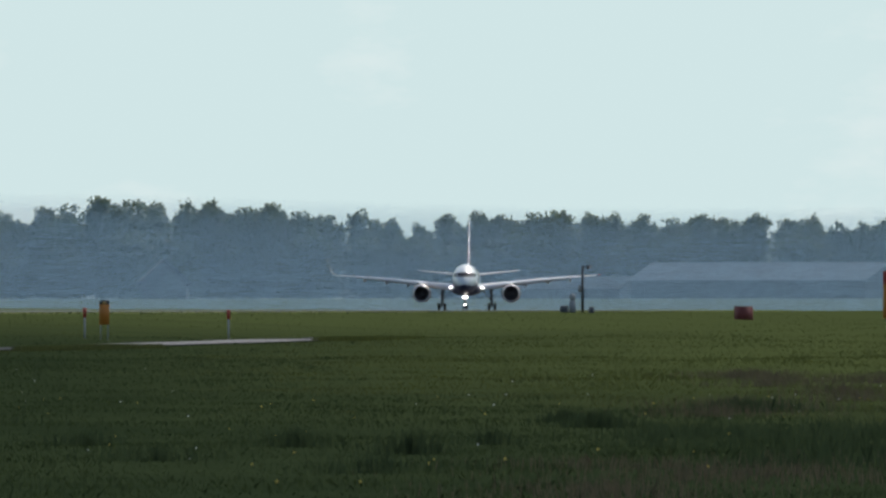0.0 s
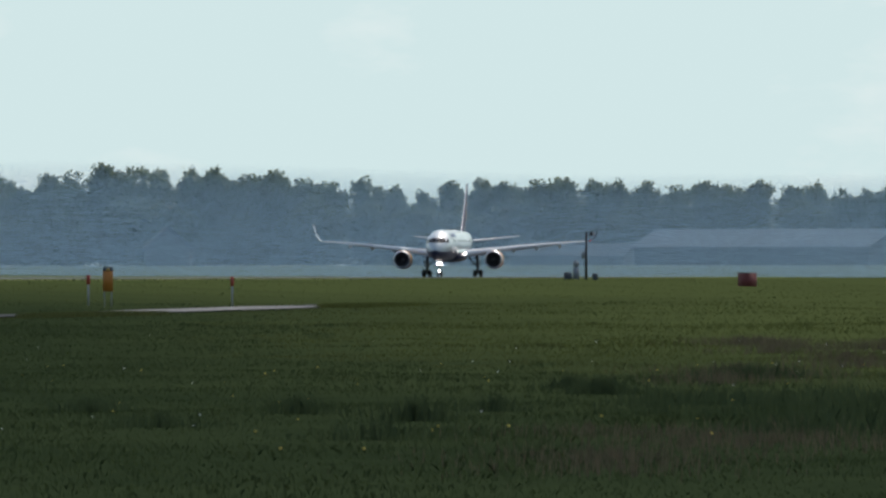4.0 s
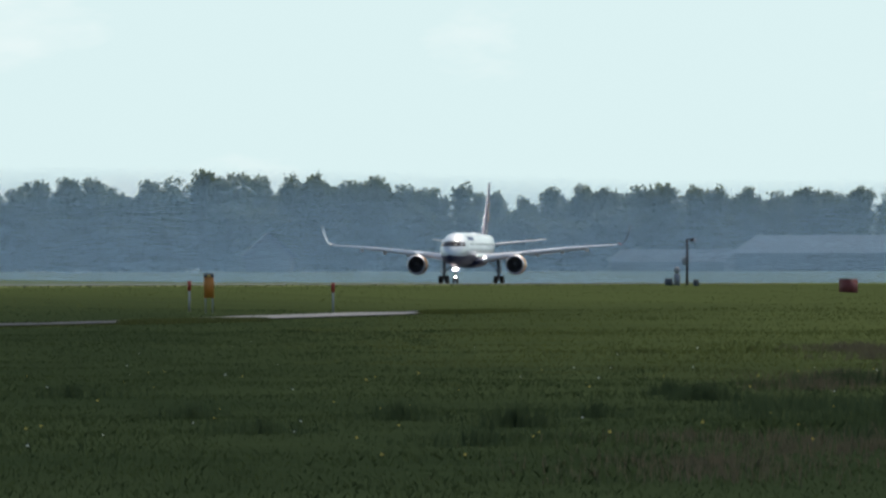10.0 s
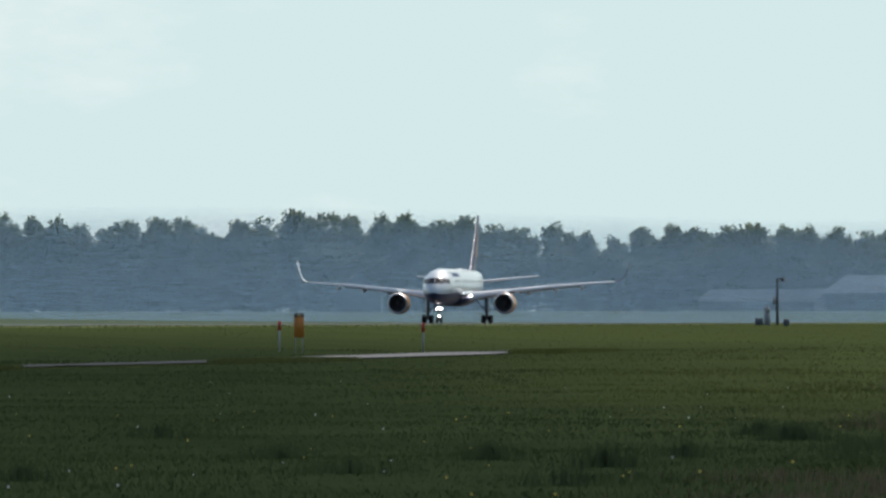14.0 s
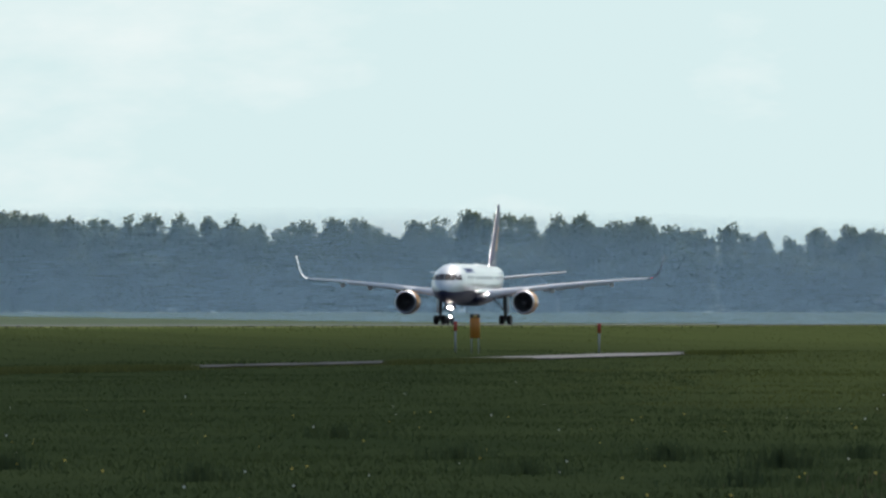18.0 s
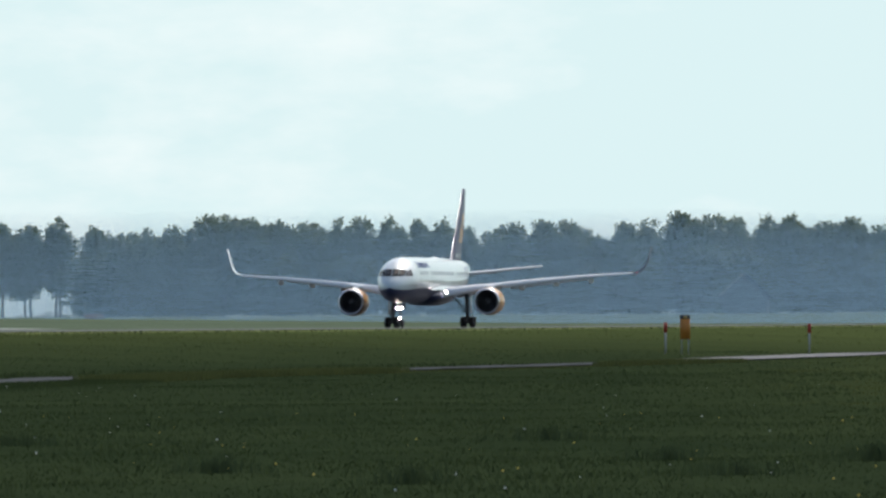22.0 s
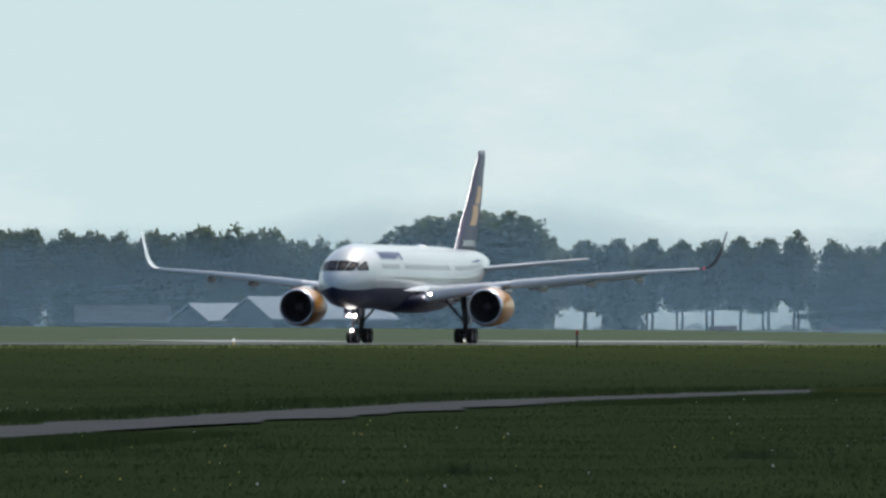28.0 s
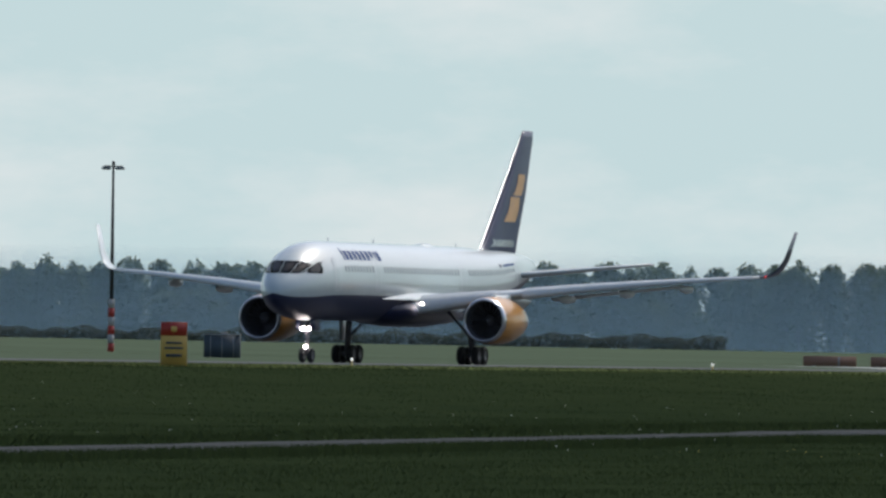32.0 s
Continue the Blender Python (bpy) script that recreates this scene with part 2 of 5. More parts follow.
ROAD = [(-250, 158), (0, 146), (115, 136.5), (144, 133.2), (157, 131.6), (170, 130.0), (197, 126.6), (222, 123.0), (250, 119.6), (287, 114.8), (330, 109.4), (406, 103.8), (490, 105.5), (560, 104), (620, 102), (700, 98.5), (800, 97), (1000, 96)]


def road_u(v):
    return float(np.interp(v, [a for a, b in ROAD], [b for a, b in ROAD]))


def sight(m, dist):
    """Place at a distance from the first standpoint, m thousandths of a radian to the right of north, on the ground."""
    x, y = dist * math.sin(m / 1000.0), dist * math.cos(m / 1000.0)
    return Vector((x, y, ground_z(x, y)))


M_TURF = mat("grass_turf", (0.0185, 0.031, 0.015), 0.9, vary=0.25, scale=0.05, bump=0.5, bump_scale=3.0, second=(0.030, 0.043, 0.019), spec=0.0)
YELLOW_U, YELLOW_V, YELLOW_EAST, YELLOW_NORTH = (100.0, 44.0), (400.0, 800.0, 0.15), (-34.0, 32.0), (130.0, 320.0)


def sward_yellow(x, y):
    """How pale and yellow the sward is: towards the runway, most of all far along it, and in the east."""
    u, v = (x - RUN_X) * RC - y * RS, (x - RUN_X) * RS + y * RC
    east = 1000 * x / np.maximum(y, 1.0)

    def ramp(a, b, q):
        return np.clip((q - a) / (b - a), 0, 1)
    along = YELLOW_V[2] + (1 - YELLOW_V[2]) * ramp(YELLOW_V[0], YELLOW_V[1], v)
    return np.clip(ramp(YELLOW_U[0], YELLOW_U[1], u) * along + ramp(*YELLOW_EAST, east) * ramp(*YELLOW_NORTH, y), 0, 1)


def yellow_turf(material):
    """Lets the turf turn to paler yellow-green by the same rule, with ragged limits."""
    t = material.node_tree
    b = t.nodes["Principled BSDF"]
    old = b.inputs["Base Color"].links[0].from_socket

    def op(kind, p, q):
        n = t.nodes.new("ShaderNodeMath")
        n.operation = kind
        for socket, value in zip(n.inputs, (p, q)):
            if isinstance(value, (int, float)):
                socket.default_value = value
            else:
                t.links.new(value, socket)
        return n.outputs[0]

    def ramp(a, b2, q, low=0.0):
        n = t.nodes.new("ShaderNodeMapRange")
        n.inputs[1].default_value, n.inputs[2].default_value, n.inputs[3].default_value = a, b2, low
        t.links.new(q, n.inputs[0])
        return n.outputs[0]
    co, sep = t.nodes.new("ShaderNodeTexCoord"), t.nodes.new("ShaderNodeSeparateXYZ")
    t.links.new(co.outputs["Object"], sep.inputs[0])
    x, y = sep.outputs[0], sep.outputs[1]
    u = op("SUBTRACT", op("MULTIPLY", op("SUBTRACT", x, RUN_X), RC), op("MULTIPLY", y, RS))
    v = op("ADD", op("MULTIPLY", op("SUBTRACT", x, RUN_X), RS), op("MULTIPLY", y, RC))
    east = op("MULTIPLY", op("DIVIDE", x, op("MAXIMUM", y, 1.0)), 1000.0)
    yellowing = op("ADD", op("MULTIPLY", ramp(*YELLOW_U, u), ramp(YELLOW_V[0], YELLOW_V[1], v, YELLOW_V[2])), op("MULTIPLY", ramp(*YELLOW_EAST, east), ramp(*YELLOW_NORTH, y)))
    patch_n = t.nodes.new("ShaderNodeTexNoise")
    patch_n.inputs["Scale"].default_value, patch_n.inputs["Detail"].default_value = 0.035, 5.0
    t.links.new(co.outputs["Object"], patch_n.inputs["Vector"])
    yellowing = op("ADD", op("MINIMUM", yellowing, 1.0), op("MULTIPLY", op("SUBTRACT", patch_n.outputs[0], 0.5), op("MULTIPLY", op("MINIMUM", yellowing, 1.0), 1.1)))
    mx = t.nodes.new("ShaderNodeMix")
    mx.data_type = "RGBA"
    t.links.new(ramp(0.0, 1.0, yellowing), mx.inputs[0])
    t.links.new(old, mx.inputs[6])
    mx.inputs[7].default_value = (0.055, 0.071, 0.025, 1)
    t.links.new(mx.outputs[2], b.inputs["Base Color"])


yellow_turf(M_TURF)
# mown grass, its colour lightened to show the crest as sunlit
M_VERGE = mat("mown_verge_grass", (0.112, 0.135, 0.05), 0.9, vary=0.3, scale=0.05, spec=0.0, bump=0.4, bump_scale=4)
# far ground: haze is put into the colour, paler and greyer than near grass
M_CROP = mat("hazed_crop", (0.092, 0.120, 0.078), 0.9, vary=0.2, scale=0.02, spec=0.0, bump=0.4, bump_scale=2)
M_ASPHALT = mat("runway_asphalt", (0.075, 0.078, 0.082), 0.75, vary=0.25, scale=0.08, bump=0.2, bump_scale=20, spec=0.12)
M_CONCRETE = mat("pale_concrete", (0.21, 0.21, 0.20), 0.8, vary=0.35, scale=0.35, bump=0.2, bump_scale=8, spec=0.0)
# pale colour stands in for mirage streaks that mirror the bright sky
M_PAD = mat("mirage_pale_concrete", (0.38, 0.38, 0.37), 0.7, vary=0.15, scale=0.15, bump=0.1, bump_scale=8, spec=0.1)
M_PATH = mat("worn_service_road_asphalt", (0.07, 0.075, 0.076), 0.85, vary=0.25, scale=0.2, bump=0.3, bump_scale=9, spec=0.0)
M_LINEPAINT = mat("runway_line_paint", (0.16, 0.16, 0.155), 0.8, vary=0.3, scale=0.5, spec=0.1)


def grid_ground():
    us = [-4600, -3400, -2400, -1700, -1200, -900, -700, -550, -450, -380, -320, -270]
    us += list(range(-240, -72, 12)) + list(range(-72, 30, 4)) + list(range(30, 190, 3)) + [200, 215, 240, 280, 340, 420, 520, 700, 1000, 1500, 2200, 3200, 4600]
    vs = [-4600, -3000, -1800, -1000, -600, -400, -300, -240] + list(range(-200, 760, 6)) + list(range(760, 1500, 12)) + list(range(1500, 2400, 30)) + [2500, 2700, 3000, 3500, 4100, 4700]
    bm = bmesh.new()
    rows = []
    for v in vs:
        row = []
        for u in us:
            p = from_runway(u, v)
            row.append(bm.verts.new((p.x, p.y, ground_z(p.x, p.y))))
        rows.append(row)
    for a, b in zip(rows, rows[1:]):
        for i in range(len(us) - 1):
            bm.faces.new((a[i], a[i + 1], b[i + 1], b[i]))
    return tagged(part("ground", bm, M_TURF), "dark green airfield meadow, uneven and unmown", "grass", kind="structure")


def strip(name, u0, u1, v0, v1, lift, material, label, step=12.0, ragged=0.0, middle=None, cuts=4):
    """A paved strip that follows the ground."""
    bm = bmesh.new()
    n = int((v1 - v0) / step)
    prev = None
    for i in range(n + 1):
        v = v0 + (v1 - v0) * i / n
        row = []
        for k in range(cuts + 1):
            f = k / cuts
            u = u0 + (u1 - u0) * (f if cuts in (4, 40) else 1 - (1 - f) ** 3) + (middle(v) if middle else 0)
            if ragged and k in (0, cuts):
                u += ragged * noise.noise((v * 0.11, k, 2.0))
            p = from_runway(u, v)
            row.append(bm.verts.new((p.x, p.y, ground_z(p.x, p.y) + lift)))
        if prev:
            for k in range(cuts):
                bm.faces.new((prev[k], prev[k + 1], row[k + 1], row[k]))
        prev = row
    return tagged(part(name, bm, material), label, name.split("_")[-1], kind="structure")


grid_ground()
strip("runway", -30, 28, -300, RUN_END, 0.02, M_ASPHALT, "grey asphalt runway with a worn surface")
for v0, v1 in ((800, 826), (925, 984), (1046, 1174)):
    strip("concrete_pad", -53, -32, v0, v1, 0.05, M_PAD, "concrete pad beside the runway, pale for a mirage of the sky", step=6)
strip("service_road", -1.75, 1.75, -250, 722, 0.05, M_PATH, "worn grey service road winding through the meadow", step=3, ragged=0.9, middle=road_u)
strip("concrete_slab", -2.4, 2.4, 562, 655, 0.065, M_CONCRETE, "pale concrete slab in the service road", step=3, middle=road_u)
strip("concrete_slab", -1.9, 1.9, 690, 718, 0.065, M_CONCRETE, "short pale concrete slab in the service road", step=3, middle=road_u)
strip("mown_verge", 28.2, 47, -300, RUN_END, 0.012, M_VERGE, "mown grass verge along the runway, lightened as a sunlit crest", step=10, ragged=1.5)
strip("crop_field", -2300, -96, -200, 2900, 0.03, M_CROP, "crop field beyond the runway, haze put into its sage green", step=60, cuts=60)
strip("crop_field", -95.5, -30.5, -200, RUN_END + 25, 0.025, M_CROP, "grass beyond the runway, haze put into its sage green", step=30, cuts=4)
strip("crop_field", -95, 900, RUN_END + 30, 2900, 0.03, M_CROP, "crop field beyond the runway's end, haze put into its sage green", step=30, cuts=40)
for side in (-22.5, 22.0):
    strip("runway_edge_line", side, side + 0.5, -300, RUN_END, 0.032, M_LINEPAINT, "white painted runway edge line")

# ---------- sky backdrop with soft clouds ----------
def sky_backdrop():
    m = bpy.data.materials.new("pale_cloudy_sky")
    m.use_nodes = True
    t = m.node_tree
    t.nodes.clear()
    out, em = t.nodes.new("ShaderNodeOutputMaterial"), t.nodes.new("ShaderNodeEmission")
    co, mp = t.nodes.new("ShaderNodeTexCoord"), t.nodes.new("ShaderNodeMapping")
    mp.inputs["Scale"].default_value = (0.0016, 0.0016, 0.0042)
    n1 = t.nodes.new("ShaderNodeTexNoise")
    n1.inputs["Scale"].default_value, n1.inputs["Detail"].default_value, n1.inputs["Roughness"].default_value = 3.0, 6.0, 0.6
    rm = t.nodes.new("ShaderNodeMapRange")
    rm.inputs[1].default_value, rm.inputs[2].default_value = 0.50, 0.72
    mx = t.nodes.new("ShaderNodeMix")
    mx.data_type = "RGBA"
    mx.inputs[6].default_value, mx.inputs[7].default_value = (0.620, 0.769, 0.777, 1), (0.80, 0.86, 0.85, 1)
    t.links.new(co.outputs["Object"], mp.inputs["Vector"])
    t.links.new(mp.outputs[0], n1.inputs["Vector"])
    t.links.new(n1.outputs[0], rm.inputs[0])
    t.links.new(rm.outputs[0], mx.inputs[0])
    t.links.new(mx.outputs[2], em.inputs[0])
    em.inputs[1].default_value = 1.0
    t.links.new(em.outputs[0], out.inputs[0])
    bm = bmesh.new()
    rings = []
    for z in (-60, 200, 520, 900):
        rings.append([(4650 * math.sin(radians(a)), 4650 * math.cos(radians(a)), z) for a in range(-60, 61, 3)])
    loft(bm, rings, closed=False)
    return tagged(part("backdrop", bm, m), "pale hazy sky with thin soft clouds", "sky", kind="structure")


sky_backdrop()

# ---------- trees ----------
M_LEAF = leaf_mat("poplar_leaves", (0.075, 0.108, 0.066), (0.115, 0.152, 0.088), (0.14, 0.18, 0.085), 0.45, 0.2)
M_BUSH = leaf_mat("dark_bush_leaves", (0.045, 0.075, 0.045), (0.07, 0.105, 0.06), (0.08, 0.12, 0.05), 0.35, 0.2)
M_BARK = mat("poplar_bark", (0.13, 0.13, 0.12), 0.9, vary=0.3, scale=1.0)
# height of the wood along the horizon, fitted to the camera's view: (thousandths of a radian to the right of north,
# metres)
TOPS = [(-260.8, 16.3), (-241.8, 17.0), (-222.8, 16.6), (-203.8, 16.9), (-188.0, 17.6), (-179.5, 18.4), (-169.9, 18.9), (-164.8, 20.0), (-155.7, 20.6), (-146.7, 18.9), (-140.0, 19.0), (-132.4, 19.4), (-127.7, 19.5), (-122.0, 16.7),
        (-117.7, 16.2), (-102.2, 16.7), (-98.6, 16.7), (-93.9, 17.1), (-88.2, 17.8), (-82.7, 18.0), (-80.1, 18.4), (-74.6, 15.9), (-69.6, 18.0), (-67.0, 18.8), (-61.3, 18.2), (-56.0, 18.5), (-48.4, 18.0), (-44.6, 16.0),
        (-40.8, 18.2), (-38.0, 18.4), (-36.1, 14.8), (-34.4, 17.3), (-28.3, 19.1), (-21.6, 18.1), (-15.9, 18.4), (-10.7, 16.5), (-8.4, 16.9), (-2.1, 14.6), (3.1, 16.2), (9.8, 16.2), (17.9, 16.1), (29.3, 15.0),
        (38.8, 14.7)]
TREE_D = 2300.0


def unit(v):
    return v / (np.linalg.norm(v, axis=1)[:, None] + 1e-9)


def crown_mesh(seed, height, width, base, leaves, plumes, spread=0.32, leaf=1.0, foliage=M_LEAF):
    """Crown of several upright plumes, each a loose mass of leaf sprays, densest near its outside."""
    rng = np.random.default_rng(seed)
    vs = []
    for i in range(plumes):
        far = 0.0 if i == 0 else spread * width * (0.6 + 0.4 * rng.random())
        a = 6.283 * (i / max(1, plumes - 1)) + rng.uniform(-0.5, 0.5)
        x, y = far * math.cos(a), far * math.sin(a)
        top = height * (1.0 if i == 0 else rng.uniform(0.74, 0.985))
        foot = base * rng.uniform(0.7, 1.2)
        r = width * rng.uniform(0.25, 0.31) * (1.15 if i == 0 else 1.0)
        tall = top - foot
        # sprays: small groups of leaves that hang together
        k = leaves // plumes // 8
        f = rng.random(k) ** 0.85
        b = 6.283 * rng.random(k)
        lump = np.array([noise.noise((math.cos(c) * 1.7 + seed, math.sin(c) * 1.7 + i, g * tall * 0.4)) + 0.7 * noise.noise((math.cos(c) * 4 + i, math.sin(c) * 4 + seed, g * tall)) for c, g in zip(b.tolist(), f.tolist())])
        dome = np.sqrt(np.clip(1 - (np.clip(f - 0.6, 0, 1) / 0.41) ** 2, 0, 1))
        reach = r * (0.78 + 0.22 * np.clip(f / 0.4, 0, 1)) * dome * (1 + 0.2 * lump) * np.where(rng.random(k) < 0.7, rng.uniform(0.78, 1.04, k), np.sqrt(rng.random(k)) * 0.8)
        c = np.stack([x + np.cos(b) * reach, y + np.sin(b) * reach, foot + f * tall * 0.98], 1)
        c = np.repeat(c, 8, 0) + rng.normal(size=(k * 8, 3)) * np.array((0.36, 0.36, 0.42))
        p = unit(rng.normal(size=c.shape))
        q = unit(np.cross(p, rng.normal(size=c.shape)))
        sz = np.where(np.repeat(reach < 0.75 * r, 8), 0.42, 0.17 + 0.21 * rng.random(len(c)))[:, None] * leaf
        vs.append(np.stack([c - p * sz, c - q * sz * 0.75, c + p * sz, c + q * sz * 0.75], 1).reshape(-1, 3))
    v = np.concatenate(vs)
    v[:, 2] = np.maximum(v[:, 2], base * 0.7)
    me = bpy.data.meshes.new("crown")
    me.from_pydata(v.tolist(), [], np.arange(len(v)).reshape(-1, 4).tolist())
    me.materials.append(foliage)
    return me


def trunk_mesh(seed, height, spread):
    rng = random.Random(seed)
    bm = bmesh.new()
    p = Vector((0, 0, -0.3))
    q = p
    for i in range(5):
        q = Vector((rng.uniform(-0.2, 0.2), rng.uniform(-0.2, 0.2), height * (i + 1) / 5.5))
        tube(bm, p, q, 0.34 * (1 - i / 6), 0.34 * (1 - (i + 1) / 6), 8, False)
        if i > 0:
            for _ in range(3):
                a = rng.uniform(0, 6.28)
                e = q + Vector((math.cos(a) * spread * 0.5, math.sin(a) * spread * 0.5, height * 0.16))
                tube(bm, q, e, 0.11, 0.03, 5, False)
        p = q
    me = bpy.data.meshes.new("trunk")
    bm.to_mesh(me)
    bm.free()
    me.materials.append(M_BARK)
    return me


def tree_kind(seed, width, base, leaves, plumes, spread=0.32, leaf=1.0, foliage=M_LEAF):
    return trunk_mesh(seed, 15.0, width * 0.6), crown_mesh(seed, 19.0, width, base, leaves, plumes, spread, leaf, foliage)


DENSE = [tree_kind(s, 8.6 + 1.0 * (s % 3), 0.4, 6000, 8, 0.27) for s in range(6)]
OPEN = [tree_kind(20 + s, 7.5 + 0.7 * (s % 3), 5.7, 4600, 6, 0.26) for s in range(5)]
SLIM = [tree_kind(40 + s, 8.0, 1.0, 4000, 5, 0.26) for s in range(4)]
BUSH = [tree_kind(60 + s, 24.0, -1.0, 7000, 9, 0.34, 2.2, M_BUSH) for s in range(4)]


def plant(kind, m, dist, height, rng, label, wide=1.0, group="row of poplars"):
    p = sight(m, dist)
    t = thing("tree", label, "tree", group)
    t.matrix_basis = Matrix.LocRotScale(p, Euler((0, 0, rng.uniform(0, 6.28))), (wide * height / 19, wide * height / 19, height / 19))
    for name, me in zip(("trunk", "crown"), kind):
        o = new(name, me)
        o.parent = t
    return t


def tree_line():
    rng = random.Random(5)
    poplar = "tall dense poplar in a wood's edge, grey-green"
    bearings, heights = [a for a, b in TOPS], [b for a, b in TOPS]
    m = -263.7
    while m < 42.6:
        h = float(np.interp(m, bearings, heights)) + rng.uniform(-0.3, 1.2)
        open_row = -102.4 < m < -79.4 or -167.6 < m < -154.8 or (m < -130.5 and rng.random() < 0.3)
        if open_row:
            plant(rng.choice(OPEN), m, TREE_D + rng.uniform(-6, 6), h, rng, "tall poplar with a bare lower trunk, grey-green", rng.uniform(0.85, 1.1))
            if m < -130.5:
                plant(rng.choice(DENSE), m + rng.uniform(-1, 1), TREE_D + 8 + rng.uniform(-2, 2), h * rng.uniform(0.9, 0.99), rng, poplar)
            else:
                plant(rng.choice(OPEN), m + rng.uniform(-0.5, 0.5), TREE_D + 9 + rng.uniform(-2, 2), h * rng.uniform(0.88, 0.97), rng, "tall poplar with a bare lower trunk, grey-green", rng.uniform(0.9, 1.15))
            m += rng.uniform(2.35, 3.0)
        else:
            k = rng.choice(DENSE) if rng.random() < 0.7 else rng.choice(SLIM)
            plant(k, m, TREE_D + rng.uniform(-3, 3), h, rng, poplar, rng.uniform(0.8, 1.1))
            plant(rng.choice(DENSE), m + rng.uniform(-1, 1), TREE_D + 8 + rng.uniform(-2, 2), h * rng.uniform(0.9, 0.99), rng, poplar)
            m += rng.uniform(1.9, 2.75)
    # a lower, uneven row in front closes the wood's edge down to the ground
    m = -78.2
    while m < 41.2:
        plant(rng.choice(DENSE), m, TREE_D - 5 + rng.uniform(-2, 2), rng.uniform(8.5, 13.5), rng, "lower leafy tree at the wood's edge", rng.uniform(1.5, 2.3), "lower trees at the wood's edge")
        m += rng.uniform(3.2, 7.5)
    m = -262.0
    while m < -182.0:
        plant(rng.choice(DENSE), m, TREE_D - 5 + rng.uniform(-2, 2), rng.uniform(7.5, 12.0), rng, "lower leafy tree at the wood's edge", rng.uniform(1.5, 2.3), "lower trees at the wood's edge")
        m += rng.uniform(3.0, 5.5)
    m = -115.3
    while m < -103.9:
        plant(rng.choice(DENSE), m, TREE_D - 14 + rng.uniform(-4, 4), rng.uniform(7.0, 12.5), rng, "lower leafy tree under the poplars", rng.uniform(1.35, 2.0), "lower trees at the wood's edge")
        m += rng.uniform(2.4, 5.2)
    # the broad old tree group that stands above the rest
    for m, h, w in ((-114.8, 18.8, 1.3), (-112.0, 21.5, 1.7), (-109.1, 22.4, 1.8), (-106.0, 22.2, 1.8), (-103.9, 20.3, 1.3)):
        plant(rng.choice(DENSE), m, 2220, h, rng, "broad old tree with a domed crown", w, "old tree group")
    for m, h, w in ((-130.0, 8.0, 0.9), (-136.2, 8.0, 0.9), (-141.9, 8.0, 0.8)):
        plant(rng.choice(BUSH), m, 2140, h, rng, "rounded dark bush standing alone", w, "single bushes")
    plant(BUSH[0], -95.9, 1960, 8.9, rng, "tall rounded dark green bush standing alone", 0.66, "single bushes")


tree_line()


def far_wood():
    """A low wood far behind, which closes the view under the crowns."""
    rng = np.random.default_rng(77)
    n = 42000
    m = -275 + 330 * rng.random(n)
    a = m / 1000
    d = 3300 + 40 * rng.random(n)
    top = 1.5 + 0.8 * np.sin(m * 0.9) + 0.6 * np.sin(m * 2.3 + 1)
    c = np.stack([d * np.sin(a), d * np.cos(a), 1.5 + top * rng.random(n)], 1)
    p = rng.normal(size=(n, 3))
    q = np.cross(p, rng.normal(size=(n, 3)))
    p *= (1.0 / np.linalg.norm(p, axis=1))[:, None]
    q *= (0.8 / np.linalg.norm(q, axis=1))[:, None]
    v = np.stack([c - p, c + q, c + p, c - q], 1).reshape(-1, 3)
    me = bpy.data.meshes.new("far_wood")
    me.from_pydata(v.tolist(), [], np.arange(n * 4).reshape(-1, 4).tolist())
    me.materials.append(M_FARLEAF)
    tagged(new("far_wood", me), "low wood on the horizon, blue haze put into its leaf colour", "wood", kind="stuff")


# distance haze is put into this bluish leaf colour
M_FARLEAF = leaf_mat("hazed_far_leaves", (0.10, 0.135, 0.14), (0.13, 0.165, 0.165), (0.15, 0.19, 0.19), 0.4)
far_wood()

# ---------- haze stand-in: added curtains of fine bluish strips that lighten the wood, thickest near the ground ----------------------
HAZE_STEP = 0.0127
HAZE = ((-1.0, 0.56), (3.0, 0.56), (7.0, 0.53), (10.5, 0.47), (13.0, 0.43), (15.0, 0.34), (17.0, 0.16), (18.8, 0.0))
# paler strips behind the wood, added to brighten the gaps under its crowns
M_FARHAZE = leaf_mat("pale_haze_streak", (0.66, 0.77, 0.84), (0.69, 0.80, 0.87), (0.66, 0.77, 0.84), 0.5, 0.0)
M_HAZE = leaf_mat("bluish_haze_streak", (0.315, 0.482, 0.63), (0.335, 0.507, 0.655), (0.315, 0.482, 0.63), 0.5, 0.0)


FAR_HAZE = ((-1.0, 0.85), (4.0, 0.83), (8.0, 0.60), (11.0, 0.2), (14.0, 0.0))


